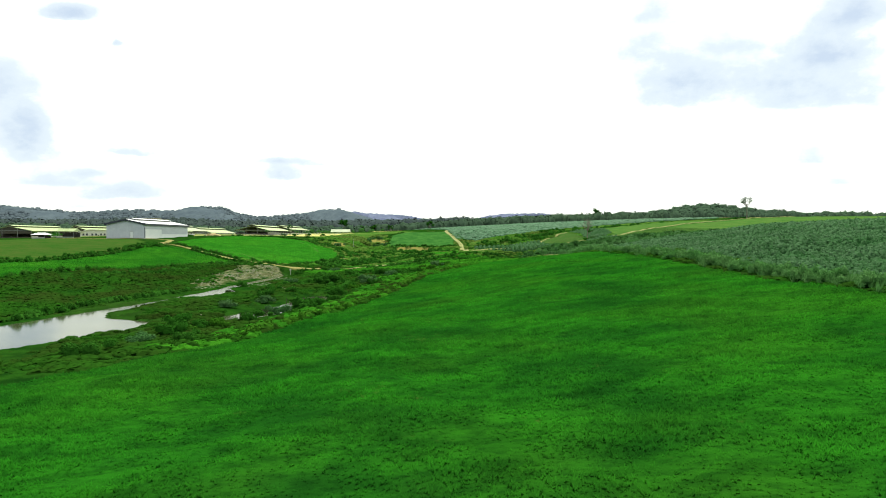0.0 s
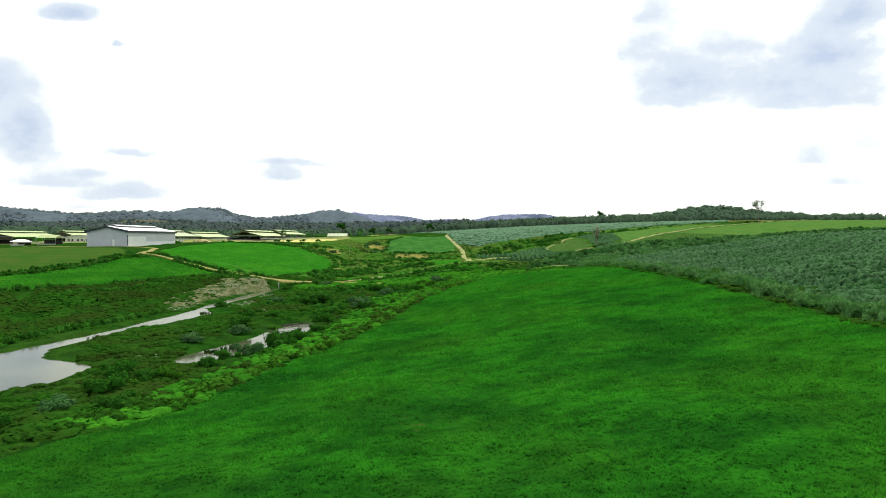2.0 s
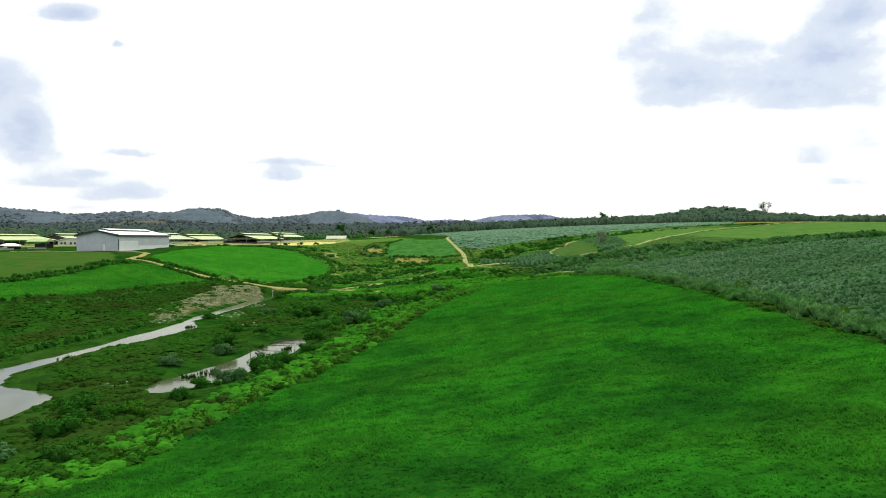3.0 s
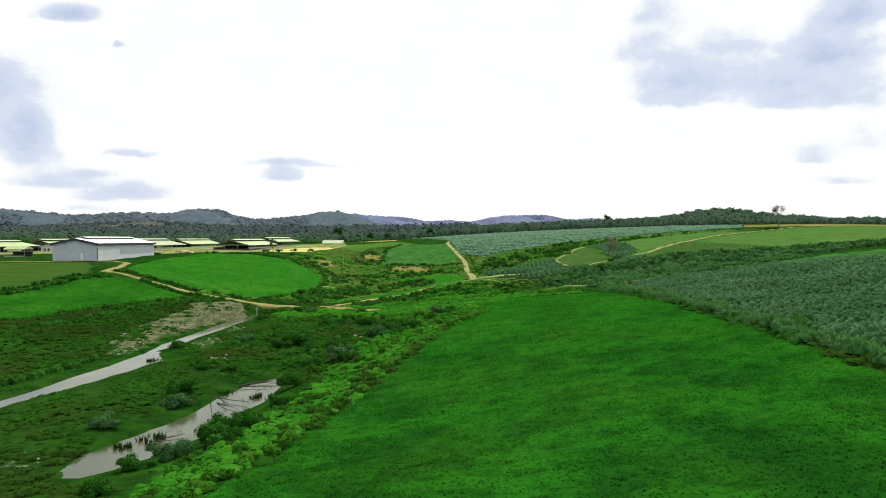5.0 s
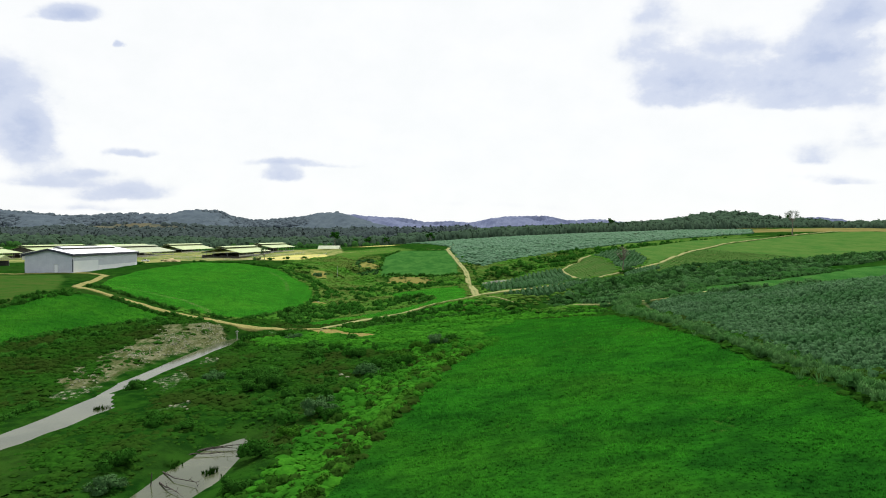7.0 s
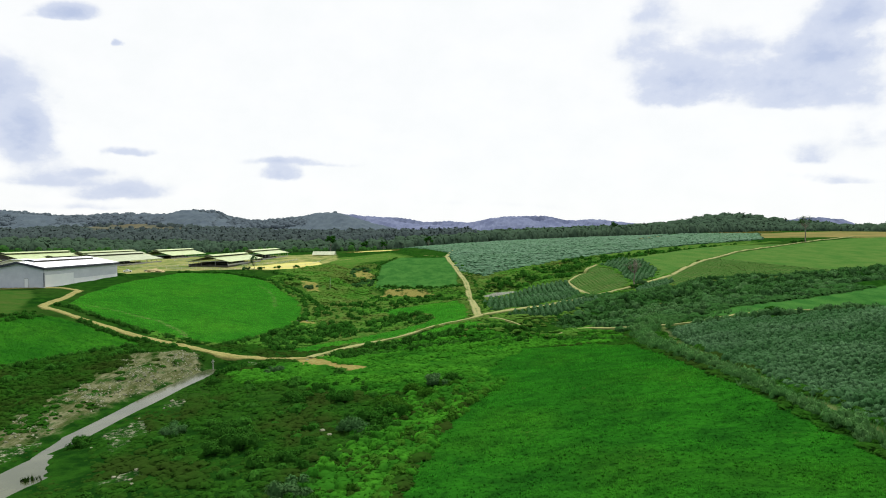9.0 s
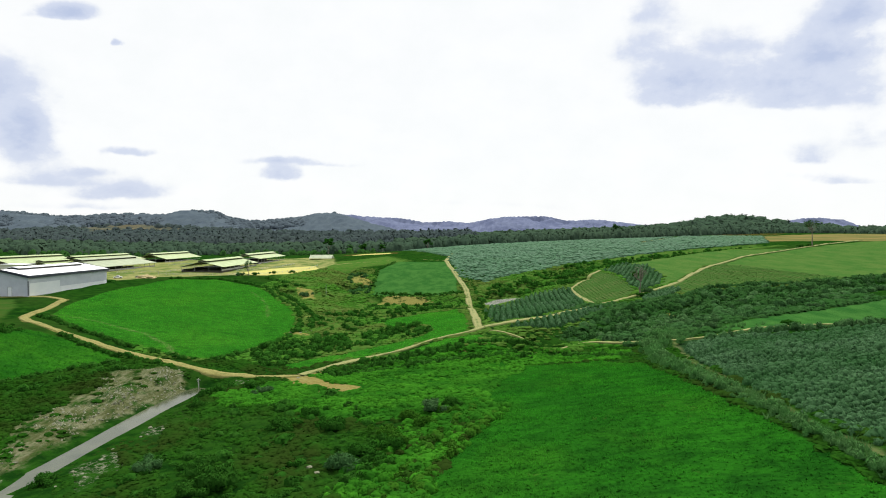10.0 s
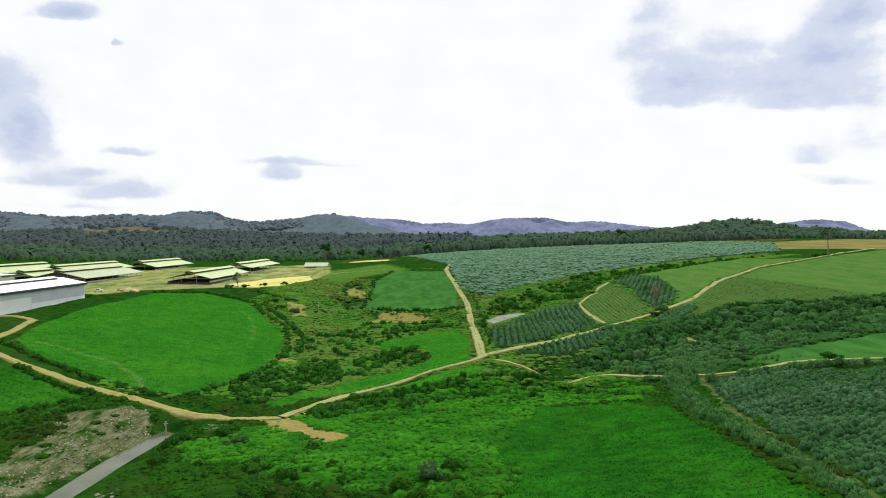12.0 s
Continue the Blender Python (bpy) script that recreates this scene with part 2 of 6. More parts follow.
def side(poly, x, y):
    """Signed distance to a closed outline, positive inside it."""
    px, py = np.asarray(poly, float).T
    qx, qy = np.roll(px, -1), np.roll(py, -1)
    best, inside = np.full(np.shape(x), 1e9), np.zeros(np.shape(x), bool)
    for ax, ay, bx, by in zip(px, py, qx, qy):
        ex, ey = bx - ax, by - ay
        k = np.clip(((x - ax) * ex + (y - ay) * ey) / (ex * ex + ey * ey), 0, 1)
        best = np.minimum(best, (x - ax - k * ex) ** 2 + (y - ay - k * ey) ** 2)
        if ey:
            inside ^= ((ay > y) != (by > y)) & (x < ax + (y - ay) * ex / ey)
    return np.where(inside, 1, -1) * np.sqrt(best)


def most(polys, x, y):
    return np.max([side(p, x, y) for p in polys], axis=0)


def off_line(line, x, y):
    best = np.full(np.shape(x), 1e9)
    for (ax, ay), (bx, by) in zip(line, line[1:]):
        ex, ey = bx - ax, by - ay
        k = np.clip(((x - ax) * ex + (y - ay) * ey) / (ex * ex + ey * ey), 0, 1)
        best = np.minimum(best, (x - ax - k * ex) ** 2 + (y - ay - k * ey) ** 2)
    return np.sqrt(best)


def ease(v):
    v = np.clip(v, 0, 1)
    return v * v * (3 - 2 * v)


def ripple(x, y):
    """Soft unevenness of the soil, two sizes."""
    a = np.sin(x / 7.3 + 1.7 * np.sin(y / 11.0)) * np.sin(y / 8.9 + 1.3 * np.sin(x / 13.0))
    b = np.sin(x / 2.3 + np.sin(y / 3.1) * 1.5) * np.sin(y / 2.7 + np.sin(x / 4.1) * 1.5)
    c = np.sin(x / 0.83 + 1.2 * np.sin(y / 1.9)) * np.sin(y / 0.94 + 1.2 * np.sin(x / 2.1))
    d = np.sin(x / 4.4 + 1.5 * np.sin(y / 6.1)) * np.sin(y / 2.5 + 1.2 * np.sin(x / 7.3))
    return 0.28 * a + 0.10 * b + 0.06 * c + 0.15 * d * ease((x + 70) / 30) * ease((340 - y) / 30)


GULLIES = [
    ([(24, 474), (40, 516), (92, 590), (200, 670), (300, 722)], 9, 4.0),
    ([(-52, 455), (-66, 520), (-62, 580), (-78, 635)], 9, 3.0),
    ([(42, 362), (75, 384), (103, 404), (140, 424), (216, 438)], 10, 4.6),
    ([(-34, 328), (0, 336), (40, 344), (62, 340)], 4, 1.2),
]


def bank(x, y, x0, x1, line, drop, reach):
    """A cut face along y = line between x0 and x1: the land before it is dug away."""
    window = ease((x - x0) / 8 + 0.5) * ease((x1 - x) / 8 + 0.5)
    return -drop * window * np.where(y < line, np.exp(-np.maximum(line - y, 0) / reach), 1 - ease((y - line) / 3.5))


def land(x, y):
    """Height of the ground at x, y."""
    x, y = np.asarray(x, float), np.asarray(y, float)
    z = 2 + 0.028 * np.clip(y, -200, 1700)
    for cx, cy, r, h in RISES_NEAR + RISES_FAR + HOLLOWS:
        z = z + h * np.exp(-((x - cx) ** 2 + (y - cy) ** 2) / r**2)
    z = z + ripple(x, y)
    z = z + bank(x, y, -46, -10, 500, 3.6, 22) + bank(x, y, 22, 46, 344, 2.0, 7) + bank(x, y, -10, 16, 334, 1.4, 6)
    z = z + bank(x, y, -70, -44, 565, 3.0, 30) + bank(x, y, -98, -70, 508, 2.5, 18) + bank(x, y, 40, 100, 548, 2.5, 20)
    for line, wide, deep in GULLIES:
        z = z - deep * np.exp(-((off_line(line, x, y) / wide) ** 2)) * (1 + 0.35 * np.sin(x / 6.0 + y / 9.0))
    z = z + 0.7 * ease(side(SPOIL, x, y) / 5) * (1 + 0.4 * np.sin(x * 0.7) * np.sin(y * 0.5))
    d = most([POND_LONG, POND_SIDE], x, y)
    z = z + (0.35 - z) * ease((d + 7) / 7) * (z < 6)
    z = np.where(d > 0, np.minimum(z, 0.35 - np.minimum(d * 0.55, 1.3)), z)
    g = side(POND_GULLY, x, y)
    z = z + (8.6 - z) * ease((g + 8) / 8)
    z = np.where(g > 0, 8.6 - np.minimum(g * 0.5, 1.0), z)
    return z


# ---- materials ----
def material(name):
    m = bpy.data.materials.new(name)
    m.use_nodes = True
    nt = m.node_tree
    nt.nodes.clear()
    out = nt.nodes.new("ShaderNodeOutputMaterial")
    bsdf = nt.nodes.new("ShaderNodeBsdfPrincipled")
    nt.links.new(bsdf.outputs[0], out.inputs[0])
    return m, nt, bsdf, out


def place(nt):
    return nt.nodes.new("ShaderNodeNewGeometry").outputs["Position"]


def island(nt):
    return nt.nodes.new("ShaderNodeNewGeometry").outputs["Random Per Island"]


def relief(nt, bsdf, height, strength, distance):
    b = nt.nodes.new("ShaderNodeBump")
    b.inputs["Strength"].default_value, b.inputs["Distance"].default_value = strength, distance
    put(nt, height, b.inputs["Height"])
    nt.links.new(b.outputs[0], bsdf.inputs["Normal"])


def downy(bsdf, weight):
    """The pale sheen of grass and leaves seen at a low angle."""
    bsdf.inputs["Sheen Weight"].default_value = weight
    bsdf.inputs["Sheen Roughness"].default_value = 0.22
    bsdf.inputs["Sheen Tint"].default_value = (0.16, 0.80, 0.06, 1)


def gain(nt, c, k):
    n = nt.nodes.new("ShaderNodeVectorMath")
    n.operation = "SCALE"
    put(nt, c, n.inputs[0])
    n.inputs[3].default_value = k
    return n.outputs[0]


def meadow(nt, p, bright, dark):
    """Sown pasture: bright and dark swathes, mown tufts, dry flecks; grazing light painted in."""
    broad = grain(nt, stretch(nt, p, 0.8, 1.0, 0), 0.06, 5.0, 0.7)
    mid = grain(nt, stretch(nt, p, 0.7, 1.3, 0), 0.28, 3.0, 0.6)
    c = mixc(nt, smooth(nt, broad, 0.38, 0.62), dark, bright)
    at = nt.nodes.new("ShaderNodeSeparateXYZ")
    nt.links.new(p, at.inputs[0])
    # low-angle light on grass put into colour: brightens towards the far end
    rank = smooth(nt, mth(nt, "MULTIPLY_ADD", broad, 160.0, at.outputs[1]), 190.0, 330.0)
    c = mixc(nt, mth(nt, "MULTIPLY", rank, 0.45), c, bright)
    c = mixc(nt, mth(nt, "MULTIPLY", smooth(nt, grain(nt, p, 0.035, 3.0), 0.42, 0.68), 0.35), c, GRASS_WARM)
    # shade between lumps and tufts put into colour as dark noise
    c = mixc(nt, mth(nt, "MULTIPLY", smooth(nt, mid, 0.43, 0.66), 0.44), c, GRASS_DEEP)
    tuft = grain(nt, stretch(nt, p, 0.7, 1.3, 0), 0.95, 3.0, 0.6)
    c = mixc(nt, mth(nt, "MULTIPLY", smooth(nt, tuft, 0.46, 0.66), 0.45), c, GRASS_DEEP)
    dry = mth(nt, "MULTIPLY", smooth(nt, grain(nt, p, 0.11, 2.0), 0.60, 0.78), smooth(nt, grain(nt, p, 0.9, 2.0), 0.55, 0.7))
    return mixc(nt, mth(nt, "MULTIPLY", dry, 0.45), c, (0.16, 0.24, 0.05))


GRASS_BRIGHT, GRASS_DARK, GRASS_DEEP, GRASS_WARM = (0.033, 0.225, 0.014), (0.016, 0.115, 0.011), (0.006, 0.046, 0.006), (0.060, 0.225, 0.015)
OVAL_BRIGHT, OVAL_DARK = (0.038, 0.200, 0.014), (0.019, 0.138, 0.010)


def ground_material():
    m, nt, bsdf, out = material("soil_and_turf")
    p = place(nt)
    fine, edge = grain(nt, p, 1.4, 4.0, 0.65), grain(nt, p, 0.22, 4.0, 0.6)
    big = grain(nt, p, 0.02, 3.0)
    jag = mth(nt, "MULTIPLY_ADD", edge, 5.0, -2.5)

    def mask(name, soft=0.8, wild=1.0):
        a = nt.nodes.new("ShaderNodeAttribute")
        a.attribute_name = name
        return smooth(nt, mth(nt, "MULTIPLY_ADD", jag, wild, a.outputs["Fac"]), -soft, soft)

    rough_turf = mixc(nt, smooth(nt, edge, 0.35, 0.65), (0.006, 0.032, 0.004), (0.018, 0.072, 0.007))
    rough_turf = mixc(nt, mth(nt, "MULTIPLY", smooth(nt, big, 0.45, 0.65), 0.45), rough_turf, (0.032, 0.066, 0.012))
    rough_turf = mixc(nt, mth(nt, "MULTIPLY", smooth(nt, fine, 0.6, 0.75), 0.35), rough_turf, (0.040, 0.056, 0.013))
    rough_turf = mixc(nt, mask("lush", 4.0, 2.0), rough_turf, mixc(nt, smooth(nt, edge, 0.35, 0.65), (0.010, 0.075, 0.006), (0.028, 0.150, 0.008)))
    c = mixc(nt, mask("brown", 2.0), rough_turf, mixc(nt, smooth(nt, grain(nt, stretch(nt, p, 0.4, 1.2, 0), 0.16, 6.0, 0.75), 0.36, 0.62), (0.026, 0.092, 0.012), (0.058, 0.098, 0.020)))
    dull = mixc(nt, smooth(nt, grain(nt, stretch(nt, p, 1.0, 0.4, 0), 0.09, 6.0, 0.75), 0.34, 0.66), (0.042, 0.130, 0.024), (0.086, 0.160, 0.036))
    teal = mixc(nt, smooth(nt, fine, 0.35, 0.7), (0.010, 0.034, 0.010), (0.026, 0.066, 0.022))
    c = mixc(nt, mask("crop", 1.0, 0.5), c, teal)
    wave = nt.nodes.new("ShaderNodeTexWave")
    put(nt, stretch(nt, p, 1.0, -0.06, 0), wave.inputs[0])
    wave.inputs["Scale"].default_value, wave.inputs["Distortion"].default_value = 0.14, 2.0
    wave.inputs["Detail Scale"].default_value = 0.3
    rows = mixc(nt, smooth(nt, wave.outputs["Fac"], 0.35, 0.75), (0.060, 0.135, 0.028), (0.102, 0.138, 0.044))
    c = mixc(nt, mask("hollow", 6.0, 3.0), c, mixc(nt, smooth(nt, edge, 0.3, 0.7), (0.040, 0.135, 0.016), (0.090, 0.150, 0.030)))
    dull = mixc(nt, mth(nt, "MULTIPLY", smooth(nt, wave.outputs["Fac"], 0.4, 0.8), 0.3), dull, (0.085, 0.15, 0.035))
    c = mixc(nt, mask("dull", 1.2, 0.6), c, dull)
    c = mixc(nt, mask("north", 1.2, 0.6), c, mixc(nt, smooth(nt, grain(nt, stretch(nt, p, 1.0, 0.5, 0), 0.12, 5.0, 0.7), 0.35, 0.65), (0.026, 0.104, 0.020), (0.050, 0.150, 0.030)))
    c = mixc(nt, mask("rows", 3.0, 1.6), c, rows)
    c = mixc(nt, mask("tan", 3.0, 2.0), c, mixc(nt, smooth(nt, big, 0.35, 0.65), (0.13, 0.14, 0.045), (0.22, 0.18, 0.065)))
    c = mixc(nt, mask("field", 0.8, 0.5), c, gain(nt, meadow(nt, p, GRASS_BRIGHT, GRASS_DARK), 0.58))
    c = mixc(nt, mask("oval", 0.8, 0.5), c, gain(nt, meadow(nt, p, OVAL_BRIGHT, OVAL_DARK), 0.92))
    c = mixc(nt, mask("low", 0.8, 0.5), c, meadow(nt, p, (0.024, 0.135, 0.009), (0.011, 0.080, 0.006)))
    c = mixc(nt, mth(nt, "MULTIPLY", mask("trail", 0.9, 0.5), 0.55), c, (0.20, 0.22, 0.09))
    drift = grain(nt, stretch(nt, p, 1.0, 0.35, 1.0), 0.5, 6.0, 0.75)
    gravel = mixc(nt, smooth(nt, drift, 0.40, 0.66), (0.070, 0.084, 0.030), (0.185, 0.190, 0.108))
    c = mixc(nt, mth(nt, "MULTIPLY", mask("spoil", 1.6, 1.8), smooth(nt, grain(nt, stretch(nt, p, 1.0, 0.5, 1.0), 0.25, 6.0, 0.75), 0.38, 0.56)), c, gravel)
    c = mixc(nt, mth(nt, "MULTIPLY", mask("rubble", 0.6, 0.7), smooth(nt, grain(nt, p, 0.8, 5.0, 0.75), 0.49, 0.68)), c, (0.29, 0.29, 0.21))
    c = mixc(nt, mth(nt, "MULTIPLY", mask("ochre", 1.2, 1.0), smooth(nt, edge, 0.36, 0.5)), c, mixc(nt, fine, (0.15, 0.145, 0.035), (0.30, 0.285, 0.085)))
    c = mixc(nt, mth(nt, "MULTIPLY", mask("red", 1.6, 1.2), smooth(nt, edge, 0.42, 0.6)), c, mixc(nt, fine, (0.075, 0.050, 0.015), (0.17, 0.10, 0.035)))
    c = mixc(nt, mask("yard", 2.0), c, mixc(nt, smooth(nt, grain(nt, stretch(nt, p, 0.5, 0.25, 0), 0.12, 5.0, 0.75), 0.36, 0.62), (0.085, 0.150, 0.036), (0.30, 0.30, 0.110)))
    c = mixc(nt, mask("plaster", 1.0, 0.5), c, (0.55, 0.52, 0.17))
    dirt = mixc(nt, smooth(nt, fine, 0.3, 0.7), (0.175, 0.150, 0.042), (0.275, 0.245, 0.080))
    dirt = mixc(nt, mth(nt, "MULTIPLY", smooth(nt, edge, 0.5, 0.7), 0.6), dirt, (0.285, 0.265, 0.10))
    c = mixc(nt, mask("road", 0.45, 0.3), c, dirt)
    pale = mixc(nt, smooth(nt, fine, 0.3, 0.7), (0.180, 0.190, 0.062), (0.275, 0.285, 0.115))
    c = mixc(nt, mask("lane", 0.5, 0.3), c, pale)
    nt.links.new(gain(nt, c, 0.88), bsdf.inputs["Base Color"])
    bsdf.inputs["Roughness"].default_value = 0.95
    bsdf.inputs["Specular IOR Level"].default_value = 0.0
    downy(bsdf, 0.025)
    tufty = grain(nt, stretch(nt, p, 0.8, 1.2, 0), 2.6, 4.0, 0.7)
    relief(nt, bsdf, mth(nt, "ADD", tufty, mth(nt, "ADD", fine, mth(nt, "MULTIPLY", edge, 2.0))), 0.55, 0.35)
    return m


def leaf_material(name, shades, patch=0.05, glow=0.25, rough=0.6, shine=0.0, fuzz=3.0):
    """Foliage that lets some light through; it varies from leaf to leaf and over the ground."""
    m, nt, bsdf, out = material(name)
    p = place(nt)
    shades = [tuple(0.80 * v for v in shade) for shade in shades]
    blend = mth(nt, "MULTIPLY_ADD", island(nt), 0.35, smooth(nt, grain(nt, p, 0.9, 4.0, 0.7), 0.3, 0.9))
    c = mixc(nt, blend, shades[0], shades[1])
    c = mixc(nt, smooth(nt, grain(nt, p, patch, 3.0), 0.38, 0.66), c, shades[2])
    nt.links.new(c, bsdf.inputs["Base Color"])
    bsdf.inputs["Roughness"].default_value, bsdf.inputs["Specular IOR Level"].default_value = rough, shine
    downy(bsdf, 0.05)
    relief(nt, bsdf, grain(nt, p, fuzz, 4.0, 0.75), 0.5, 0.35 / fuzz)
    through_light = nt.nodes.new("ShaderNodeBsdfTranslucent")
    nt.links.new(c, through_light.inputs[0])
    mix = nt.nodes.new("ShaderNodeMixShader")
    mix.inputs[0].default_value = glow
    nt.links.new(bsdf.outputs[0], mix.inputs[1])
    nt.links.new(through_light.outputs[0], mix.inputs[2])
    nt.links.new(mix.outputs[0], out.inputs[0])
    return m


def pasture_material(name, bright, dark, least=1.65, more=0.35):
    """Grass blades that follow the colour of the field below them."""
    m, nt, bsdf, out = material(name)
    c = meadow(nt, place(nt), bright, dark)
    hue = nt.nodes.new("ShaderNodeHueSaturation")
    put(nt, mth(nt, "MULTIPLY_ADD", island(nt), more, least), hue.inputs["Value"])
    nt.links.new(c, hue.inputs["Color"])
    c = hue.outputs[0]
    nt.links.new(c, bsdf.inputs["Base Color"])
    bsdf.inputs["Roughness"].default_value, bsdf.inputs["Specular IOR Level"].default_value = 0.65, 0.0
    tl = nt.nodes.new("ShaderNodeBsdfTranslucent")
    nt.links.new(c, tl.inputs[0])
    mix = nt.nodes.new("ShaderNodeMixShader")
    mix.inputs[0].default_value = 0.5
    nt.links.new(bsdf.outputs[0], mix.inputs[1])
    nt.links.new(tl.outputs[0], mix.inputs[2])
    nt.links.new(mix.outputs[0], out.inputs[0])
    return m


def dirt_material(name, dark, light, grassy):
    """Trodden earth: two wheel ruts, loose stones, grass creeping in at the crown and the rims."""
    m, nt, bsdf, out = material(name)
    p = place(nt)
    a = nt.nodes.new("ShaderNodeAttribute")
    a.attribute_name = "across"
    off = mth(nt, "ABSOLUTE", a.outputs["Fac"])
    fine, broad = grain(nt, p, 1.6, 4.0, 0.65), grain(nt, p, 0.18, 4.0, 0.65)
    c = mixc(nt, smooth(nt, fine, 0.3, 0.7), dark, light)
    c = mixc(nt, mth(nt, "MULTIPLY", smooth(nt, broad, 0.45, 0.7), 0.5), c, dark)
    crown = mth(nt, "MULTIPLY", mth(nt, "SUBTRACT", 1.0, smooth(nt, off, 0.05, 0.4)), smooth(nt, broad, 0.42, 0.6))
    rim = smooth(nt, mth(nt, "MULTIPLY_ADD", fine, 0.7, off), 1.1, 1.45)
    c = mixc(nt, mth(nt, "MULTIPLY", mth(nt, "MAXIMUM", crown, rim), grassy), c, (0.045, 0.105, 0.018))
    nt.links.new(c, bsdf.inputs["Base Color"])
    bsdf.inputs["Roughness"].default_value = 0.95
    bsdf.inputs["Specular IOR Level"].default_value = 0.1
    relief(nt, bsdf, fine, 0.6, 0.1)
    return m


def plain(name, a, b, scale=0.6, rough=0.7, metal=0.0, bump=0.02, streak=1.0):
    """A painted, metal, wooden or mineral surface with grain and weather."""
    m, nt, bsdf, out = material(name)
    p = place(nt)
    n = grain(nt, stretch(nt, p, 1, 1, streak), scale, 5.0, 0.65)
    nt.links.new(mixc(nt, smooth(nt, n, 0.3, 0.72), a, b), bsdf.inputs["Base Color"])
    bsdf.inputs["Roughness"].default_value, bsdf.inputs["Metallic"].default_value = rough, metal
    relief(nt, bsdf, grain(nt, p, scale * 9, 3.0), 0.35, bump)
    return m


def sheet_metal(name, a, b, pitch, rough=0.45, across=True):
    """Ribbed roofing or cladding; the ribs run down the slope or up the wall."""
    m, nt, bsdf, out = material(name)
    p = place(nt)
    n = grain(nt, stretch(nt, p, 0.3, 0.15, 0.3), 1.0, 5.0, 0.7)
    nt.links.new(mixc(nt, smooth(nt, n, 0.35, 0.7), a, b), bsdf.inputs["Base Color"])
    bsdf.inputs["Roughness"].default_value = rough
    sepx = nt.nodes.new("ShaderNodeSeparateXYZ")
    nt.links.new(p, sepx.inputs[0])
    run = mth(nt, "ADD", sepx.outputs[0], sepx.outputs[1]) if across else sepx.outputs[1]
    relief(nt, bsdf, mth(nt, "SINE", mth(nt, "MULTIPLY", run, 6.2832 / pitch)), 0.4, 0.03)
    return m


def water_material(name, dark, light):
    m, nt, bsdf, out = material(name)
    p = place(nt)
    c = mixc(nt, smooth(nt, grain(nt, p, 0.09, 3.0), 0.4, 0.65), dark, light)
    nt.links.new(c, bsdf.inputs["Base Color"])
    bsdf.inputs["Roughness"].default_value, bsdf.inputs["IOR"].default_value = 0.12, 1.33
    relief(nt, bsdf, grain(nt, stretch(nt, p, 1.0, 0.5, 1.0), 2.2, 3.0), 0.12, 0.02)
    return m


def hill_material(name, low, high, scale):
    m, nt, bsdf, out = material(name)
    p = place(nt)
    n = grain(nt, p, scale, 5.0, 0.7)
    nt.links.new(mixc(nt, smooth(nt, n, 0.35, 0.65), low, high), bsdf.inputs["Base Color"])
    bsdf.inputs["Roughness"].default_value = 1.0
    bsdf.inputs["Specular IOR Level"].default_value = 0.0
    relief(nt, bsdf, n, 0.5, 14.0)
    return m


M_GROUND, M_PASTURE, M_WATER = ground_material(), pasture_material("pasture_blades", GRASS_BRIGHT, GRASS_DARK, 0.95, 0.14), water_material("still_water", (0.050, 0.062, 0.030), (0.080, 0.092, 0.050))
M_DIRT = dirt_material("ochre_dirt", (0.175, 0.158, 0.045), (0.285, 0.268, 0.095), 0.35)
M_PALEDIRT = dirt_material("pale_dirt", (0.185, 0.190, 0.064), (0.300, 0.305, 0.125), 0.6)
M_PASTUREOVAL = pasture_material("light_pasture_blades", OVAL_BRIGHT, OVAL_DARK, 1.5, 0.3)
M_PASTURELOW = pasture_material("dark_pasture_blades", (0.024, 0.135, 0.009), (0.011, 0.080, 0.006), 1.5, 0.3)
M_MUDDY = water_material("pale_muddy_water", (0.30, 0.31, 0.27), (0.38, 0.39, 0.34))
M_SCRUBGRASS = leaf_material("scrub_grass", ((0.0115, 0.0520, 0.0058), (0.0340, 0.1340, 0.0112), (0.0285, 0.060, 0.0095)), 0.05, 0.15)
M_HOLLOWGRASS = leaf_material("hollow_grass", ((0.0437, 0.1616, 0.0175), (0.0961, 0.2708, 0.0297), (0.1092, 0.1747, 0.0349)), 0.03, 0.15)
M_LUSHGRASS = leaf_material("lush_grass", ((0.0280, 0.152, 0.0105), (0.073, 0.290, 0.0195), (0.0250, 0.131, 0.0105)), 0.09, 0.15)
M_SEEDLING = leaf_material("seedling_leaves", ((0.055, 0.150, 0.03), (0.09, 0.20, 0.045), (0.075, 0.165, 0.036)), 0.03, 0.15)
M_BUSH = leaf_material("bush_leaves", ((0.0120, 0.066, 0.0070), (0.0640, 0.2100, 0.0270), (0.0290, 0.1250, 0.0130)), 0.05, 0.25)
M_BUSHPALE = leaf_material("grey_green_leaves", ((0.032, 0.104, 0.028), (0.12, 0.24, 0.088), (0.06, 0.164, 0.048)), 0.08, 0.25)
M_NAPIER = leaf_material("tall_grass_leaves", ((0.055, 0.175, 0.040), (0.190, 0.390, 0.130), (0.090, 0.260, 0.065)), 0.12, 0.35)
M_CROP = leaf_material("cassava_leaves", ((0.0200, 0.0760, 0.0230), (0.120, 0.270, 0.108), (0.0400, 0.1350, 0.0370)), 0.05, 0.3, 0.6, 0.03)
# paler and bluer than M_CROP: distance haze put into its colour
M_CROPFAR = leaf_material("hazed_far_crop_leaves", ((0.0828, 0.207, 0.1049), (0.1242, 0.276, 0.1442), (0.092, 0.2346, 0.1092)), 0.012, 0.25, 0.6, 0.08)
